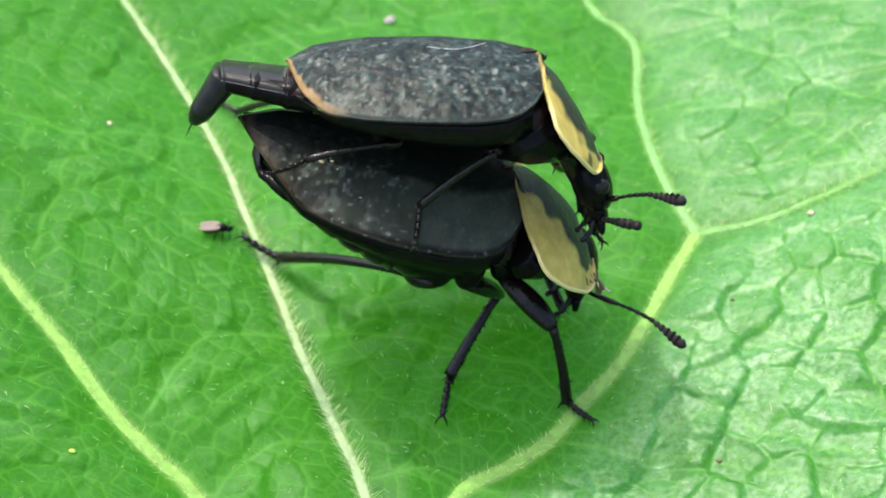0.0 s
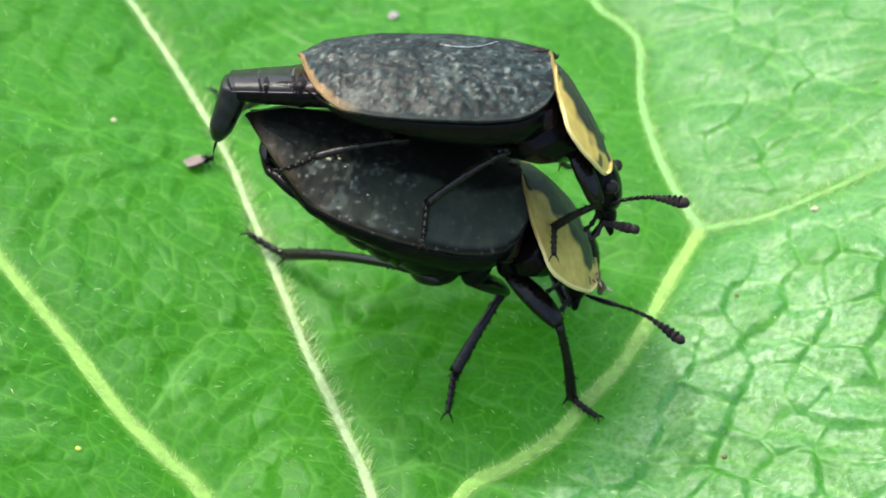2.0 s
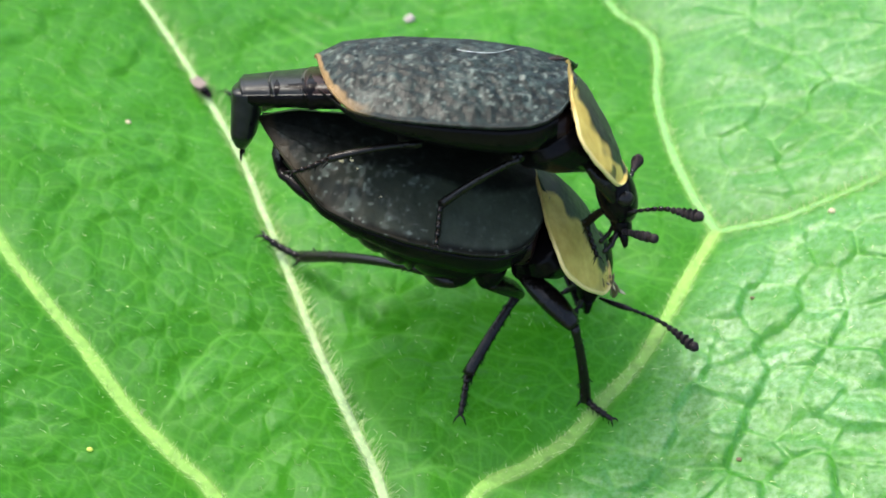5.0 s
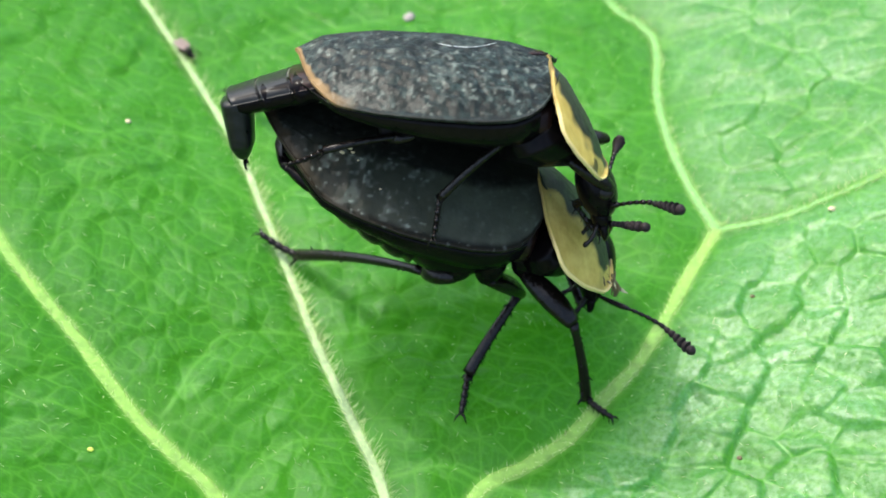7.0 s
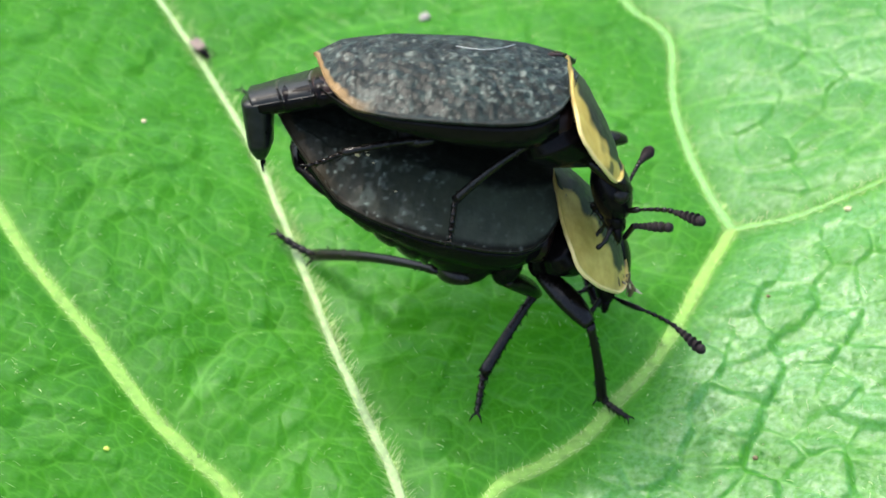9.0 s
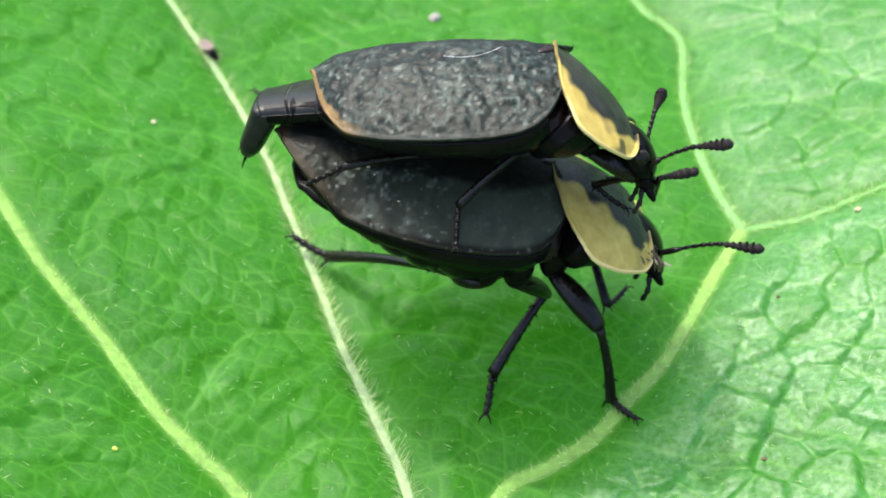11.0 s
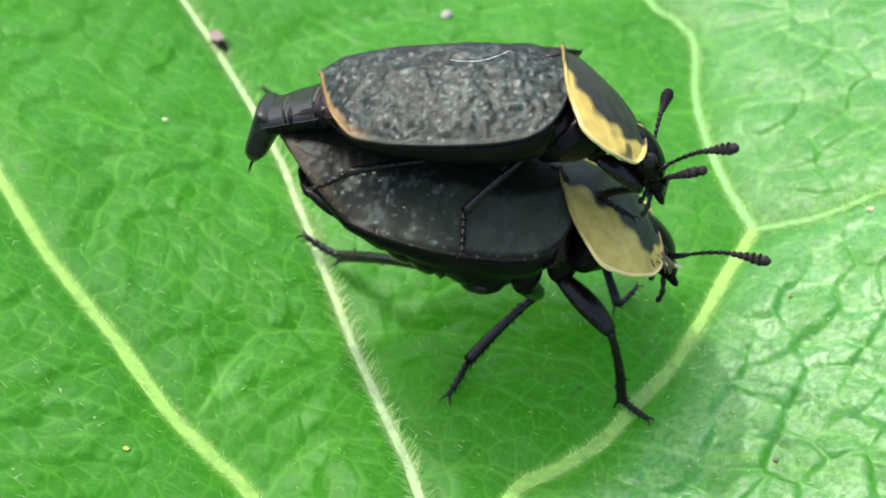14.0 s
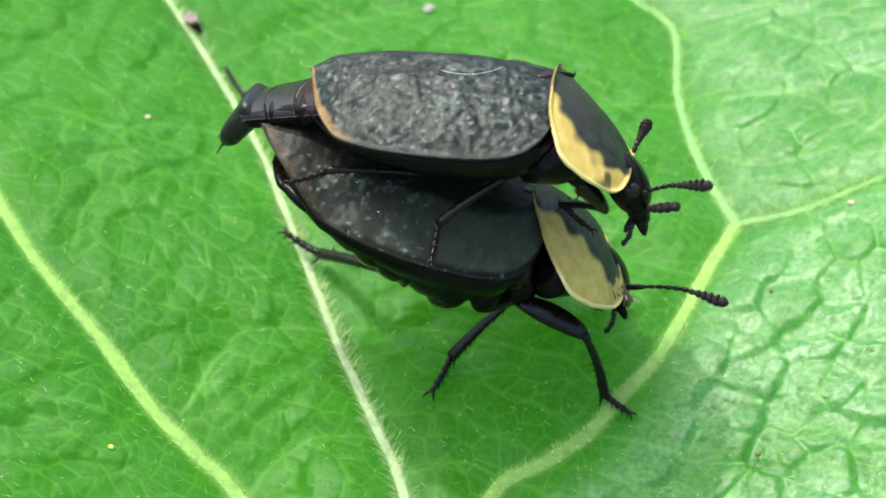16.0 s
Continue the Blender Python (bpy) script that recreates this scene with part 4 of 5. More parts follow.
LO_BODY = [
    (0, -1.91, -3.52, 7.81, -13.35, 17.98, 1.39),
    (0.5, -1.91, -3.45, 7.82, -13.35, 17.94, 1.18),
    (1, -1.85, -3.39, 7.82, -13.39, 18.11, 0.72),
    (1.5, -1.85, -3.50, 7.81, -13.35, 17.97, 1.35),
    (2, -1.85, -3.51, 7.82, -13.39, 18.24, 1.46),
    (2.5, -1.85, -3.58, 7.80, -13.39, 18.31, 1.96),
    (3, -1.82, -3.55, 7.81, -13.35, 17.93, 1.32),
    (3.5, -1.82, -3.60, 7.82, -13.38, 18.24, 2.09),
    (4, -1.82, -3.81, 7.79, -13.29, 17.79, 3.11),
    (5.25, -1.80, -3.48, 7.77, -13.81, 18.02, 1.32),
    (6.5, -1.78, -3.15, 7.75, -14.33, 18.25, -0.47),
    (7, -1.71, -3.20, 7.74, -14.09, 18.03, -0.74),
    (7.5, -1.73, -3.16, 7.75, -13.92, 17.63, -0.90),
    (8, -1.68, -3.18, 7.75, -13.67, 17.06, -1.21),
    (8.5, -1.76, -3.34, 7.74, -14.20, 17.50, -0.41),
    (9, -1.73, -3.31, 7.73, -13.85, 17.50, -0.22),
    (10.25, -1.84, -3.58, 7.71, -14.07, 15.18, 0.86),
    (11.5, -1.95, -3.85, 7.69, -14.28, 12.86, 1.93),
    (12, -2.02, -3.86, 7.72, -14.32, 13.65, 2.77),
    (12.5, -1.99, -3.86, 7.71, -14.32, 13.45, 2.63),
    (13, -2.03, -3.93, 7.70, -14.22, 13.60, 3.09),
    (13.5, -2.00, -3.89, 7.72, -14.16, 13.32, 2.64),
    (14, -2.08, -4.12, 7.72, -14.56, 12.83, 1.23),
    (14.5, -2.49, -4.50, 7.74, -14.95, 16.06, -0.70),
    (15, -2.55, -4.73, 7.70, -14.39, 19.05, 0.05),
    (15.5, -2.62, -4.68, 7.76, -15.15, 21.07, -0.50),
    (16, -2.51, -4.74, 7.77, -15.84, 20.84, -1.52),
]
UP_PRON = [
    (0, 5.06, -0.05, 1.28, -2.48, 58.25, 2.76),
    (1.5, 5.06, -0.05, 1.28, -2.48, 58.25, 2.76),
    (3, 5.06, -0.05, 1.28, -2.48, 58.25, 2.76),
    (4, 5.06, -0.05, 1.28, -2.48, 58.25, 2.76),
    (6.5, 5.06, -0.05, 1.28, -2.48, 57.38, 1.85),
    (8, 5.06, -0.05, 1.28, -2.48, 57.40, 3.83),
    (9, 5.06, -0.05, 1.28, -2.48, 60.02, 2.19),
    (11.5, 4.95, 0.04, 1.56, -8.75, 51.26, 1.83),
    (13.5, 4.95, 0.04, 1.56, -8.75, 51.92, 1.59),
    (14.5, 4.95, 0.04, 1.56, -8.75, 51.70, 0.44),
    (15, 4.95, 0.04, 1.56, -8.75, 50.06, -1.74),
    (16, 4.95, 0.04, 1.56, -8.75, 49.10, -3.29),
]
LO_PRON = [
    (0, 5.56, -0.05, 1.50, -1.08, 32.41, 1.15),
    (1.5, 5.56, -0.05, 1.50, -1.08, 34.57, 1.13),
    (3, 5.56, -0.05, 1.50, -1.08, 34.96, 2.18),
    (4, 5.56, -0.05, 1.50, -1.08, 36.90, 1.63),
    (6.5, 5.56, -0.05, 1.50, -1.08, 34.82, 2.05),
    (8, 5.56, -0.05, 1.50, -1.08, 37.08, 1.67),
    (9, 5.56, -0.05, 1.50, -1.08, 36.27, 1.36),
    (11.5, 5.39, 0.09, 1.66, 1.08, 24.93, 2.83),
    (13.5, 5.39, 0.09, 1.66, 1.08, 24.82, 2.11),
    (14.5, 5.39, 0.09, 1.66, 1.08, 24.06, 2.56),
    (15, 5.39, 0.09, 1.66, 1.08, 24.01, 3.47),
    (16, 5.39, 0.09, 1.66, 1.08, 25.06, 5.96),
]
UP_HEAD = [(0, 4.45, 0, -0.45, 0, 12, 0), (9, 4.45, 0, -0.45, 0, 12, 0), (11.5, 4.1, 0, -0.3, 0, 11, 0), (16, 4.1, 0, -0.3, 0, 11, 0)]
LO_HEAD = [(0, 4.3, 0, 0.0, 0, 36, 0), (9, 4.3, 0, 0.0, 0, 36, 0), (11.5, 4.2, 0, -0.35, 0, 15, 0), (16, 4.2, 0, -0.35, 0, 15, 0)]
# bend and end of the hind body: x and z in the beetle's middle plane
UP_TAIL = [
    (0, -7.55, 0.54, -8.95, -1.41),
    (1.5, -7.56, -0.16, -8.51, -2.78),
    (3.5, -7.80, -0.14, -8.75, -2.60),
    (4, -7.93, -0.06, -8.92, -2.53),
    (6.5, -7.40, -0.97, -6.29, -4.37),
    (7, -7.37, -1.04, -6.86, -4.22),
    (9, -7.32, -0.84, -7.03, -4.11),
    (11.5, -6.99, -0.15, -8.59, -2.34),
    (13.5, -7.47, -0.66, -8.36, -2.24),
    (14, -7.42, -0.65, -8.33, -2.33),
    (14.5, -7.14, -0.92, -8.38, -2.31),
    (16, -7.67, -0.78, -8.67, -1.97),
]
# feelers: root and tip in the beetle's space
UP_FEELER_NEAR = [
    (0, 8.05, -0.96, -4.03, 10.72, -3.10, -3.48),
    (1, 7.85, -0.96, -4.08, 10.77, -2.51, -3.03),
    (1.5, 7.79, -0.96, -4.17, 10.68, -2.86, -3.94),
    (2.5, 7.67, -0.96, -4.14, 10.30, -2.95, -3.10),
    (3, 7.72, -0.96, -4.05, 10.57, -2.54, -2.87),
    (3.5, 7.55, -0.96, -4.06, 10.40, -2.89, -3.64),
    (6.5, 8.09, -0.96, -4.06, 10.67, -3.14, -3.27),
    (7, 7.96, -0.96, -4.02, 10.56, -3.16, -3.38),
    (9, 7.97, -0.96, -4.20, 10.57, -3.22, -3.85),
    (11.5, 8.54, -0.96, -2.64, 11.65, -1.86, -1.41),
    (12.5, 8.52, -0.96, -2.71, 11.65, -1.88, -1.55),
    (14, 8.46, -0.96, -2.83, 11.50, -2.02, -1.55),
    (14.5, 8.49, -0.96, -2.85, 11.47, -2.05, -1.46),
    (15, 8.31, -0.96, -2.76, 11.29, -2.05, -1.37),
    (16, 8.08, -0.96, -2.74, 11.20, -1.83, -1.53),
]
UP_FEELER_FAR = [
    (0, 7.37, 0.87, -4.01, 7.77, 3.65, -3.38),
    (1.5, 7.56, 0.87, -4.35, 8.22, 3.61, -3.72),
    (3.5, 7.31, 0.87, -4.16, 7.87, 3.57, -3.34),
    (6.5, 8.01, 0.87, -3.56, 8.57, 3.43, -2.37),
    (7, 7.77, 0.87, -3.48, 8.38, 3.38, -2.21),
    (9, 7.76, 0.87, -3.72, 8.82, 3.33, -2.66),
    (11.5, 8.14, 0.87, -2.61, 8.70, 3.34, -1.23),
    (12.5, 8.10, 0.87, -2.68, 8.71, 3.33, -1.31),
    (14, 7.97, 0.87, -2.73, 8.55, 3.26, -1.23),
    (14.5, 7.99, 0.87, -2.81, 8.53, 3.25, -1.28),
    (15, 7.75, 0.87, -2.67, 8.27, 3.28, -1.18),
    (16, 7.54, 0.87, -2.74, 8.12, 3.26, -1.24),
]
LO_FEELER_NEAR = [
    (0, 11.24, -1.06, -2.82, 13.96, -3.90, -2.53),
    (1.5, 11.09, -1.06, -3.09, 13.60, -4.02, -2.40),
    (3.5, 11.14, -1.06, -3.35, 13.39, -4.22, -2.65),
    (6.5, 10.94, -1.06, -3.17, 13.67, -3.88, -2.88),
    (7, 10.89, -1.06, -3.23, 13.56, -3.94, -2.92),
    (9, 10.82, -1.06, -3.37, 13.14, -4.20, -2.87),
    (11.5, 10.97, -1.06, -0.45, 14.02, -2.72, 1.42),
    (12.5, 11.06, -1.06, -0.58, 14.12, -2.89, 1.09),
    (14, 10.91, -1.06, -0.80, 13.87, -3.17, 0.73),
    (14.5, 10.96, -1.06, -0.65, 13.75, -3.42, 0.84),
    (15, 10.94, -1.06, -0.51, 13.46, -3.57, 1.18),
    (16, 10.75, -1.06, -0.54, 13.79, -3.07, 0.96),
]
LO_CLUB_FAR = [
    (0, 7.68, -0.58, -5.00, 9.00, -2.22, -4.79),
    (1.5, 7.42, -0.58, -5.18, 8.61, -2.30, -4.92),
    (3.5, 7.06, -0.58, -4.92, 8.29, -2.28, -4.70),
    (6.5, 8.22, -0.58, -5.02, 9.40, -2.30, -4.71),
    (7, 8.02, -0.58, -4.88, 9.27, -2.24, -4.47),
    (9, 8.05, -0.58, -4.96, 9.34, -2.18, -4.48),
    (11.5, 8.70, -0.58, -3.43, 10.21, -1.81, -2.60),
    (12.5, 8.66, -0.58, -3.48, 10.23, -1.73, -2.66),
    (14, 8.59, -0.58, -3.45, 10.14, -1.76, -2.63),
    (14.5, 8.62, -0.58, -3.56, 10.17, -1.75, -2.72),
    (15, 8.42, -0.58, -3.47, 9.99, -1.71, -2.60),
    (16, 8.19, -0.58, -3.50, 9.89, -1.57, -2.72),
]
# ankle and claw of the mounted beetle's fore foot, in the lower beetle's space
UP_FRONT_FOOT = [
    (0, 8.47, -0.93, 1.14, 9.00, -1.45, 0.66),
    (1, 8.47, -0.93, 1.14, 9.00, -1.45, 0.66),
    (1.5, 6.63, -3.03, 1.02, 6.57, -4.84, 0.23),
    (2.5, 6.63, -3.03, 1.02, 6.57, -4.84, 0.23),
    (3, 8.07, -2.00, 0.83, 8.35, -3.36, 0.10),
    (3.5, 7.67, -3.07, 0.53, 7.70, -5.27, -0.47),
    (4, 7.83, -2.62, 0.66, 7.80, -4.31, -0.09),
    (6.5, 7.02, -1.76, 1.41, 8.54, -2.84, 0.24),
    (7, 6.98, -1.81, 1.41, 8.50, -2.87, 0.25),
    (9, 7.11, -1.82, 1.34, 8.60, -2.91, 0.18),
    (11.5, 6.80, -1.06, 1.76, 8.54, -1.80, 0.91),
    (14, 6.73, -1.42, 1.62, 8.41, -2.08, 0.82),
    (14.5, 6.69, -1.31, 1.68, 8.38, -1.87, 0.93),
    (16, 6.30, -0.74, 2.06, 8.05, -1.43, 1.22),
]
# the midge's way on the leaf
MIDGE = [
    (0, -9.39, 0.72, 0.54),
    (1, -9.28, 1.39, 0.53),
    (1.5, -9.54, 1.92, 0.59),
    (2, -10.66, 4.78, 0.84),
    (2.5, -11.69, 7.28, 1.09),
    (3, -11.80, 8.78, 1.12),
    (3.5, -11.49, 9.35, 1.04),
    (4, -11.08, 8.83, 0.94),
    (6.5, -12.74, 12.47, 1.36),
    (7, -12.67, 12.55, 1.34),
    (9, -12.69, 12.54, 1.35),
    (11.5, -12.75, 12.48, 1.36),
    (14.5, -12.97, 13.14, 1.42),
    (16, -13.36, 13.85, 1.53),
]
TIMES = [r[0] for r in UP_BODY]


def body_at(got, t):
    return pmm(*at_time(UP_BODY if got is upper else LO_BODY, t))


def tail_mesh(l, w0, w1, h0, h1, rings=1, round_end=0.08, belly=1.0):
    """A flattened body ring along -x, a little wider at its hind edge."""
    s = np.linspace(0, 1, 26)
    a = np.linspace(0, 2 * np.pi, 28, endpoint=False)
    end = np.clip(np.minimum(s / 0.08, (1 - s) / round_end), 0.0004, 1) ** 0.5
    lip = 1 + 0.10 * np.clip((((s * rings) % 1.0) - 0.8) / 0.2, 0, 1)
    w, h = (w0 + (w1 - w0) * s) * end * lip, (h0 + (h1 - h0) * s) * end * lip
    ca, sa = np.sign(np.cos(a)) * np.abs(np.cos(a)) ** 0.7, np.sign(np.sin(a)) * np.abs(np.sin(a)) ** 0.6
    v = np.stack([-l * s[:, None] + 0 * a, w[:, None] * ca, h[:, None] * np.where(sa < 0, belly * sa, sa)], -1).reshape(-1, 3)
    return v, grid_faces(26, 28, True)


upper["segment"] = child("tail_segment", quad_mesh("tail_segment", tail_mesh(4.2, 2.0, 1.25, 0.74, 0.50, 3, belly=1.0), M_BLACK), upper["thing"])


def plate_mesh(x0, x1, w0, w1, h0, h1):
    """A curved back plate over a body ring, thicker at its hind lip."""
    s = np.linspace(0, 1, 22)
    a = np.linspace(radians(4), radians(176), 40)
    pr = lambda c: np.sign(c) * np.abs(c) ** 0.8
    rows = []
    for side_of, grow in ((1, 0.03), (0, -0.03)):
        lip = 1 + 0.035 * np.clip((s - 0.82) / 0.12, 0, 1)
        w, h = (w0 + (w1 - w0) * s) * lip + grow, (h0 + (h1 - h0) * s) * lip + grow
        w[-1] -= 0.06 * side_of
        h[-1] -= 0.06 * side_of
        rows.append(np.stack([(x0 + (x1 - x0) * s)[:, None] + 0.10 * np.cos(2 * a), w[:, None] * pr(np.cos(a)), h[:, None] * pr(np.sin(a))], -1).reshape(-1, 3))
    f = grid_faces(22, 40)
    e = np.concatenate([np.arange(40), np.arange(1, 22) * 40 + 39, 21 * 40 + np.arange(38, -1, -1), np.arange(20, 0, -1) * 40])
    e2 = np.roll(e, -1)
    n = 22 * 40
    return np.concatenate(rows), np.concatenate([f[:, ::-1], f + n, np.stack([e, e2, e2 + n, e + n], 1)])


child("back_plate", quad_mesh("back_plate", plate_mesh(-0.2, -1.55, 2.0, 1.76, 0.76, 0.68), M_BROWN), upper["segment"], "red-brown back plate beside the wing cases")
child("membrane", quad_mesh("membrane", plate_mesh(-1.5, -1.72, 1.72, 1.68, 0.65, 0.63), M_SKIN), upper["segment"], "pale skin between two back plates")
child("back_plate", quad_mesh("back_plate", plate_mesh(-1.65, -2.95, 1.72, 1.50, 0.67, 0.60), M_PLATE), upper["segment"], "satin grey-black back plate")
child("membrane", quad_mesh("membrane", plate_mesh(-2.9, -3.08, 1.47, 1.43, 0.57, 0.56), M_SKIN), upper["segment"], "pale skin between two back plates")
child("back_plate", quad_mesh("back_plate", plate_mesh(-3.0, -4.2, 1.48, 1.27, 0.60, 0.52), M_PLATE), upper["segment"], "satin grey-black back plate")
upper["tip"] = child("tail_tip", quad_mesh("tail_tip", tail_mesh(2.75, 1.35, 1.0, 0.66, 0.42, 1, 0.25), M_PLATE), upper["thing"], "black bent tip of the hind body")
side, top = np.linspace(-0.5, 0.5, 15), np.linspace(-0.9, 0.9, 12)
fringe = bristles(np.random.RandomState(3), [(-2.7, w, 0.0) for w in side] + [(-1.9, w, 0.25) for w in top], [(-1, 0.8 * w, -0.2) for w in side] + [(-1, 0.5 * w, 0.3) for w in top], 0.5, 0.02)
tagged(child("bristle", quad_mesh("bristle", join(fringe), M_LEG), upper["tip"], "fringe of short black bristles"), kind="stuff")


# beetle, leg, lengths, hip and side to which the knee bends in the beetle's space, ankle and claw rows (in the world, or in the lower beetle's space for held feet)
STILL = lambda a, c: [(0.0, *a, *c), (16.0, *a, *c)]
LEGS = [
    (lower, "hind_near", 1.67, 8.86, 2.3, (2.95, -3.2, -2.4), (0.46, -0.73, 0.51), "leaf", STILL((-6.92, -0.54, 0.22), (-8.77, 0.65, 0.33)), 0.58),
    (lower, "mid_near", 3.18, 4.13, 2.3, (4.48, -2.27, -2.78), (0.68, 0.71, 0.16), "leaf",
     [(0.0, 1.07, -7.2, -0.37, 0.74, -9.36, -1.02), (13.55, 1.07, -7.2, -0.37, 0.74, -9.36, -1.02), (13.95, -0.45, -6.43, -0.37, -1.36, -8.43, -0.89), (16.0, -0.45, -6.43, -0.37, -1.36, -8.43, -0.89)], 0.52),
    (lower, "front_near", 3.03, 4.01, 1.6, (5.97, -1.77, -2.3), (-0.01, -0.47, 0.88), "leaf", STILL((6.11, -8.15, -0.86), (7.16, -9.11, -1.21)), 0.52),
    (lower, "hind_far", 5.8, 9.8, 2.2, (2.1, 2.6, -2.6), (-0.1, 0.1, 1), "leaf",
     [(0.0, -8.99, 8.63, 0.88, -10.31, 9.73, 0.71), (15.6, -8.99, 8.63, 0.88, -10.31, 9.73, 0.71), (15.95, -10.5, 9.02, 1.0, -11.82, 11.26, 0.95), (16.0, -10.5, 9.02, 1.0, -11.82, 11.26, 0.95)], 0.40),
    (lower, "mid_far", 3.6, 4.9, 2.3, (4.45, 2.3, -2.6), (0.3, 0.4, 0.85), "leaf", STILL((1.8, 4.0, 0.6), (1.6, 6.1, 0.35)), 0.46),
    (lower, "front_far", 2.8, 4.0, 1.7, (6.0, 1.9, -2.0), (0.7, 0.36, -0.4), "leaf", STILL((6.08, -3.77, 0.28), (7.08, -2.44, -0.05)), 0.42),
    (upper, "mid_near", 1.7, 3.91, 1.9, (2.71, -1.36, -1.83), (0.22, -0.98, -0.01), "back", STILL((1.0, -3.85, 1.24), (1.13, -4.94, -0.1)), 0.40),
    (upper, "hind_near", 1.11, 3.67, 1.8, (-1.19, -1.34, -1.87), (-0.6, -0.8, 0.05), "back", STILL((-3.68, -2.73, 1.59), (-4.95, -3.41, 0.78)), 0.36),
    (upper, "front_near", 2.3, 2.5, 1.8, (5.96, -1.44, -2.1), (0.9, -0.5, 0.1), "back", UP_FRONT_FOOT, 0.42),
    (upper, "mid_far", 1.9, 4.0, 1.9, (2.1, 2.1, -1.8), (0.6, 0.75, 0.3), "back", STILL((0.87, 4.1, 1.4), (0.96, 5.2, 0.0)), 0.40),
    (upper, "hind_far", 1.8, 4.0, 1.8, (-1.5, 1.9, -1.8), (0.5, 0.8, 0.25), "back", STILL((-3.8, 3.3, 1.5), (-5.0, 4.0, 0.6)), 0.36),
    (upper, "front_far", 2.3, 2.7, 1.9, (5.96, 1.44, -2.1), (0.9, 0.5, 0.1), "back", STILL((7.7, 2.3, 1.35), (8.66, 3.3, 0.4)), 0.42),
]
for got, name, lf, lt, ls, hip, pole, on, rows, thick in LEGS:
    add_leg(got, name, lf, lt, ls, thick)
    v, f = blob(thick * 1.25, thick * 1.0, thick * 1.9, (hip[0] - 0.05, hip[1] * 0.93, hip[2] + thick * 1.25), 14, 16)
    child("coxa", quad_mesh("coxa", (v, f), M_BLACK), got["thing"])
add_antenna(upper, "feeler_near", 3.46)
add_antenna(upper, "feeler_far", 2.9)
add_antenna(lower, "feeler_near", 3.95, scape=1.4)
# the lower beetle's far feeler is gripped in the other one's jaws: stalk and club are two pieces
bead = lambda a: tube(np.stack([2.6 * np.linspace(a, a + 0.125, 6), np.zeros(6), np.zeros(6)], 1), 0.12 * np.array([0.55, 0.8, 1.0, 1.1, 1.05, 0.6]), 10)
lower["stalk_far"] = chain("antenna", ("bead", bead(0)), [("bead", bead(0.125 * i), M_LEG) for i in range(1, 8)], lower["thing"], M_LEG, "beaded black feeler held in the jaws of the beetle above")
ring = lambda x0, x1, r: tube(np.stack([np.linspace(x0, x1, 7), np.zeros(7), np.zeros(7)], 1), r * np.array([0.55, 0.8, 0.95, 1.05, 1.08, 0.95, 0.5]), 12)
sizes = [(0.0, 0.25, 0.12), (0.24, 0.5, 0.12), (0.49, 0.76, 0.14), (0.75, 1.06, 0.17), (1.05, 1.4, 0.20), (1.39, 1.75, 0.21), (1.74, 2.2, 0.19)]
lower["club_far"] = chain("antenna_club", ("bead", ring(*sizes[0])), [("club_joint", ring(*q), M_CLUB) for q in sizes[1:]], lower["thing"], M_CLUB, "dark club of the gripped feeler")


def build_midge():
    m = new("midge")
    tagged(m, "tiny brown midge with folded pale wings on a leaf vein", "insect")
    v1, f1 = blob(0.42, 0.22, 0.2, (-0.25, 0, 0.2), 14, 14)
    child("abdomen", quad_mesh("abdomen", (v1, f1), M_BUG), m)
    v1, f1 = blob(0.24, 0.20, 0.20, (0.25, 0, 0.24), 14, 14)
    child("thorax", quad_mesh("thorax", (v1, f1), M_BLACK), m)
    v1, f1 = blob(0.14, 0.15, 0.14, (0.56, 0, 0.16), 12, 14)
    child("head", quad_mesh("head", (v1, f1), M_BLACK), m)
    for w in (-1, 1):
        v1, f1 = blob(0.48, 0.17, 0.012, (-0.33, w * 0.14, 0.42), 14, 14)
        child("wing", quad_mesh("wing", (v1, f1), M_WING), m, "pale folded wing")
        for x in (0.05, 0.25, 0.42):
            p = curve_through([(x, w * 0.12, 0.15), (x * 1.6 - 0.15, w * 0.36, 0.26), (x * 2.0 - 0.3, w * 0.52, -0.04)], 8)
            child("leg", quad_mesh("leg", tube(p, np.full(8, 0.022), 6), M_LEG), m)
        p = curve_through([(0.66, w * 0.05, 0.2), (0.82, w * 0.12, 0.26), (0.95, w * 0.2, 0.22)], 6)
        child("antenna", quad_mesh("antenna", tube(p, np.linspace(0.02, 0.01, 6), 5), M_LEG), m)
    return m


midge = build_midge()
FIBRE = curve_through([(0.5, -1.35, 2.12), (1.0, -1.45, 2.08), (1.7, -1.4, 2.06), (2.3, -1.15, 2.12), (2.8, -0.75, 2.2)], 30)
child("stray_fibre", quad_mesh("stray_fibre", tube(FIBRE, np.full(30, 0.009), 6), M_FIBRE), upper["thing"], "thin white thread stuck to the wing case")


def crumb(size, seed, flat=0.7):
    v, f = blob(size, size * 0.8, size * flat, (0, 0, 0), 12, 14)
    n = np.array([noise.noise(Vector(p) * (2.2 / size) + Vector((seed, 0, 0))) for p in v])
    return v * (1 + 0.45 * n)[:, None], f


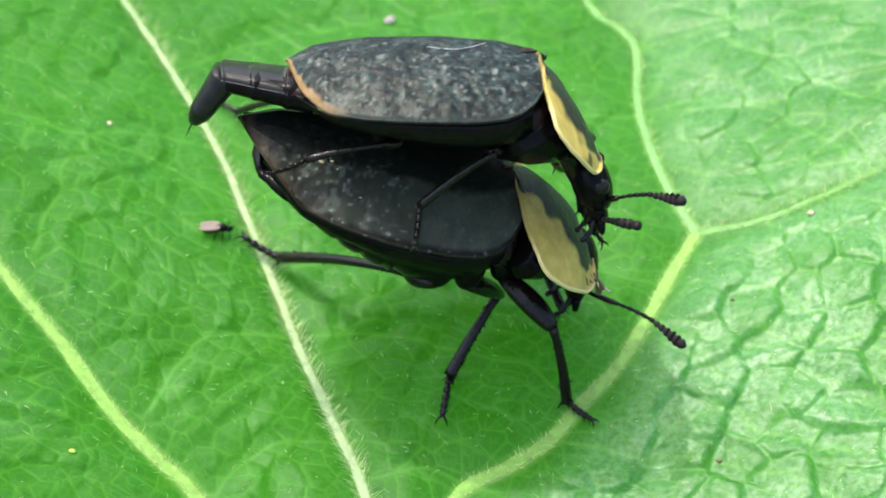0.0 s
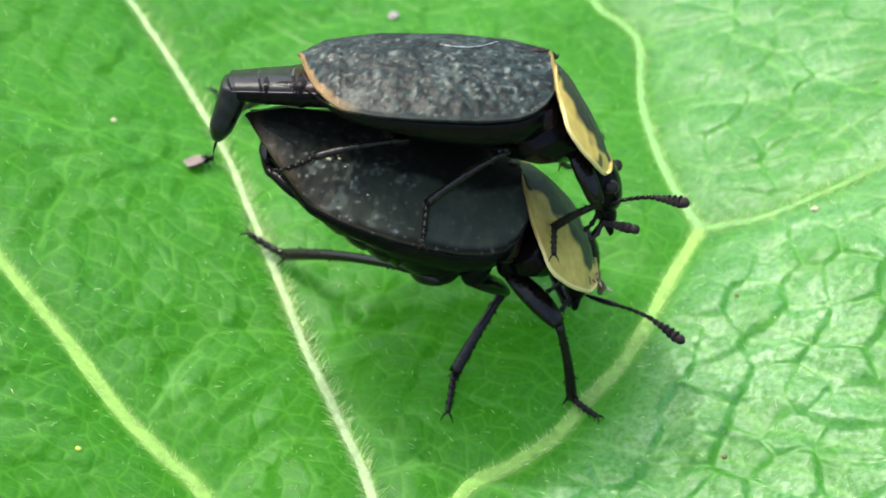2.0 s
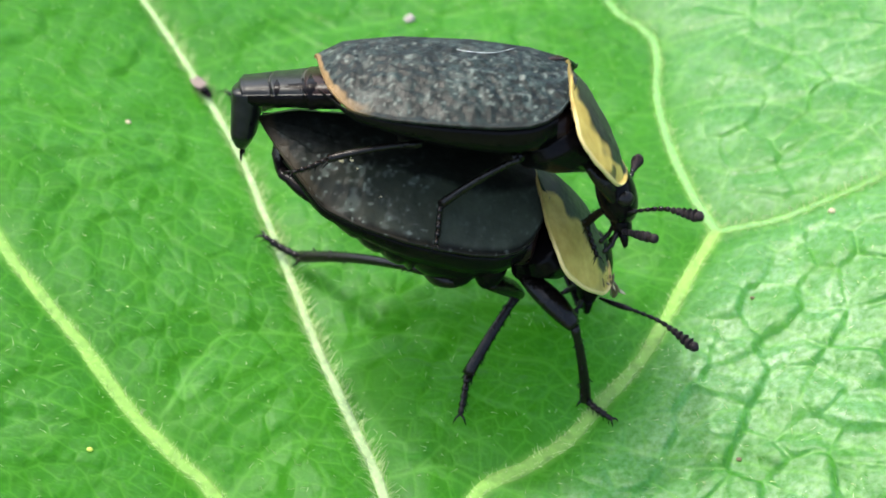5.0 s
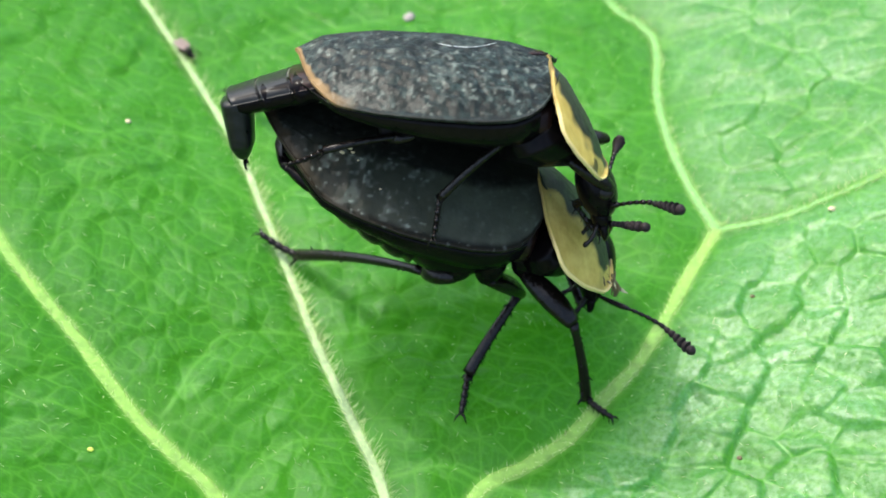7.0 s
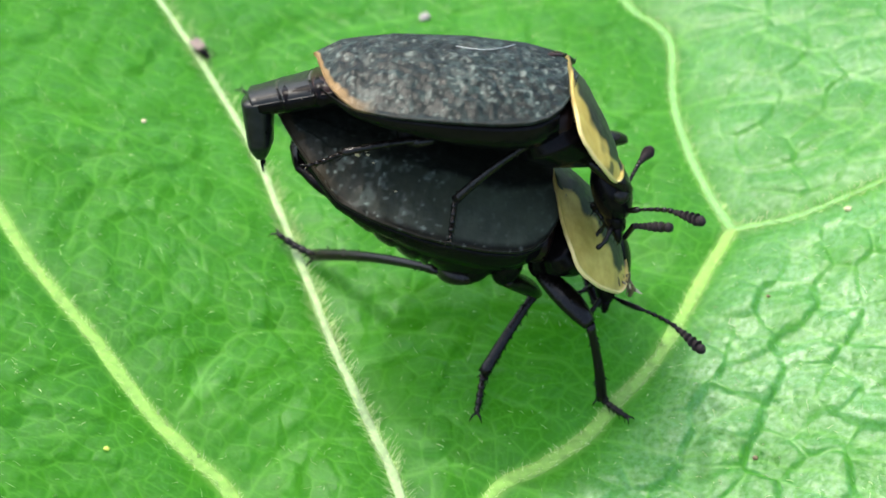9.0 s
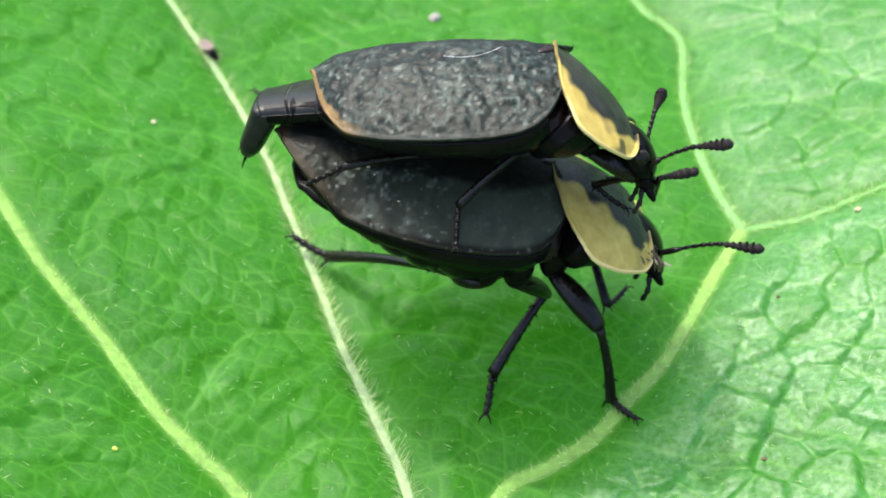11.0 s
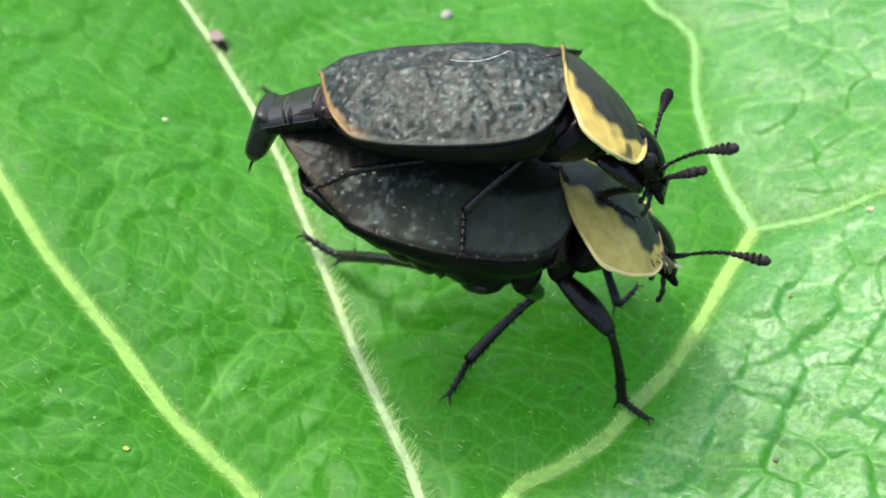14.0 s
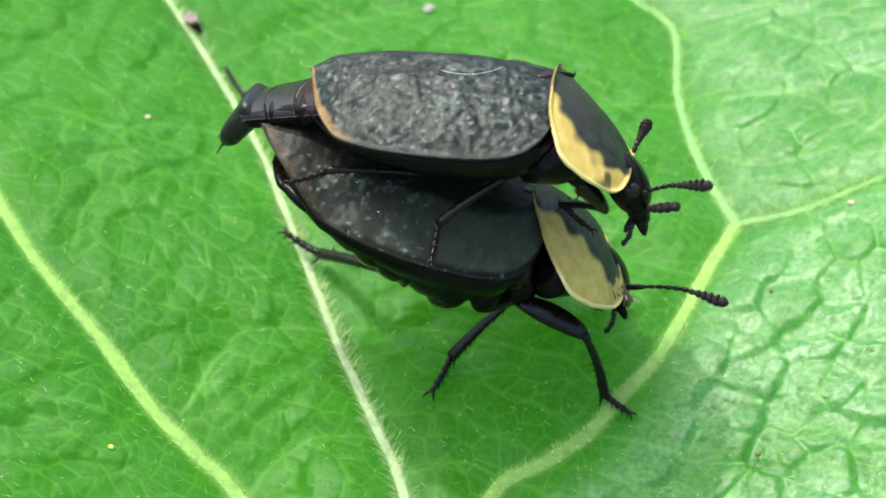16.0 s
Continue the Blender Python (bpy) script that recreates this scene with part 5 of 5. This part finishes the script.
rng = np.random.RandomState(9)
for i in range(16):
    v, f = crumb(rng.uniform(0.14, 0.24), i, 0.5)
    v = v * np.array([rng.uniform(1.4, 2.4), 0.7, 0.6]) * (0.6 if i % 5 == 3 else 1.0)
    m = np.array(Euler([rng.uniform(-0.6, 0.6), rng.uniform(-0.5, 0.9), rng.uniform(-1.0, 0.7)]).to_matrix())
    at = np.array([4.65 + 0.6 * rng.uniform(-1, 1.1), -2.25 + 0.45 * rng.uniform(-1, 1), -0.25 + 0.14 * rng.uniform(-1, 1)]) * 1.058
    child("dirt_clump", quad_mesh("dirt_clump", (v @ m.T + at, f), M_GRIT if i % 5 == 3 else M_DIRT), lower["pronotum"], "crumbling brown dirt on the shield corner")
for i, (x, yy, sz) in enumerate([(-2.6, -1.9, 0.13), (-2.85, -2.15, 0.10), (-2.45, -2.05, 0.08), (-2.2, -2.3, 0.05), (-1.2, -3.1, 0.05)]):
    v, f = crumb(sz, 20 + i, 0.5)
    vv = yy / 4.3
    zz = 2.25 * (1 + 0.55 * vv - 0.45 * abs(vv) ** 2.3) - 0.32 * abs(vv) ** 1.5
    child("grit", quad_mesh("grit", (v + np.array([x, yy, zz + 0.0]) * 1.058, f), M_GRIT), lower["thing"], "pale grit on the dusty wing case")
for i, (x, y, sz, mat, lab) in enumerate([(-1.71, 16.62, 0.30, M_CRUMB, "grey crumb lying on the leaf"), (-14.79, 6.52, 0.13, M_GRIT, "tiny pale seed husk on the leaf"), (13.57, -3.53, 0.10, M_DIRT, "dark speck of dirt on the leaf"),
                                          (4.18, 10.84, 0.14, M_GRIT, "tiny pale husk on the leaf"), (12.33, -11.41, 0.12, M_DIRT, "dark speck of dirt on the leaf"), (17.44, 0.65, 0.16, M_GRIT, "small straw-coloured flake on the leaf"), (-14.49, -11.74, 0.13, M_FLECK, "tiny yellow fleck on the leaf")]):
    v, f = crumb(sz, 40 + i, 0.6)
    ob = new("crumb", quad_mesh("crumb", (v, f), mat))
    ob.matrix_basis = pmm(x, y, float(leaf_height(x, y)[0]) + sz * 0.3)
    tagged(ob, lab, "debris", "debris on the leaf")



def motions():
    for got, prow, hrow in ((upper, UP_PRON, UP_HEAD), (lower, LO_PRON, LO_HEAD)):
        walk(got["thing"], [(t, body_at(got, t)) for t in TIMES])
        walk(got["pronotum"], [(t, pmm(*at_time(prow, t))) for t in TIMES])
        walk(got["head"], [(t, pmm(*at_time(prow, t)) @ pmm(*at_time(hrow, t))) for t in TIMES])
    # hind body of the mounted beetle: its last ring ends at the bend, the tip hangs from there
    seg, tip = [], []
    for t in TIMES:
        bx, bz, ex, ez = at_time(UP_TAIL, t)
        d = Vector((-4.2 - bx, 0, 0.0 - bz)).normalized()
        m = aim((bx, 0, bz), (bx + d.x, 0, bz + d.z), (-d.z, 0, d.x))
        seg.append((t, m @ pmm(4.0, 0, 0)))
        e = Vector((bx - ex, 0, bz - ez))
        off = min(max(0.3, 2.6 - e.length), 0.75)
        e.normalize()
        tip.append((t, aim((bx + off * e.x, 0, bz + off * e.z), (bx + (off + 1) * e.x, 0, bz + (off + 1) * e.z), (-e.z, 0, e.x))))
    walk(upper["segment"], seg)
    walk(upper["tip"], tip)
    for part, got, rows in (("feeler_near", upper, UP_FEELER_NEAR), ("feeler_far", upper, UP_FEELER_FAR), ("feeler_near", lower, LO_FEELER_NEAR)):
        keyed = []
        for t in TIMES:
            q = at_time(rows, t)
            keyed.append((t, aim(q[:3], q[3:], (0, 0, 1))))
        walk(got[part], keyed)
    stalk, club = [], []
    for t in TIMES:
        q = at_time(LO_CLUB_FAR, t)
        inv = body_at(lower, t).inverted() @ body_at(upper, t)
        a, b = (inv @ (Vector(p) * MM) / MM for p in (q[:3], q[3:]))
        club.append((t, aim(a, b, (0, 0, 1))))
        root = pmm(*at_time(LO_PRON, t)) @ pmm(*at_time(LO_HEAD, t)) @ (Vector((1.3, 1.1, 0.2)) * MM) / MM
        stalk.append((t, aim(a + (a - root).normalized() * 0.1, root, (0, 0, 1))))
    walk(lower["stalk_far"], stalk)
    walk(lower["club_far"], club)
    # legs: the feet stay where they stand, the knees follow
    steps = sorted(TIMES + [13.6, 13.7, 13.8, 13.9, 15.7, 15.8, 15.9])
    for got, name, lf, lt, _, hip, pole, on, rows, _ in LEGS:
        keyed = {"femur": [], "tibia": [], "tarsus": []}
        for t in steps:
            q = at_time(rows, t)
            inv = body_at(got, t).inverted()
            if on == "back":
                inv = inv @ body_at(lower, t)
            ankle, claw = (inv @ (Vector(p) * MM) / MM for p in (q[:3], q[3:]))
            knee, ankle = knee_of(hip, ankle, lf, lt, pole)
            up = body_at(got, t).inverted().to_3x3() @ Vector((0, 0, 1))
            keyed["femur"].append((t, aim(hip, knee, up)))
            keyed["tibia"].append((t, aim(knee, ankle, up)))
            keyed["tarsus"].append((t, aim(ankle, claw, up)))
        for key, r in keyed.items():
            walk(got[name][key], r)
    # the midge walks up to the vein and stays there
    heading = [(0, 5), (1.5, 10), (2, 30), (2.5, 40), (3, 15), (3.5, -30), (4, -50), (16, -55)]
    walk(midge, [(t, pmm(x, y, float(leaf_height(x, y)[0]) + 0.02, 0, 0, float(at_time(heading, t)[0]))) for t, x, y, _ in MIDGE])


motions()
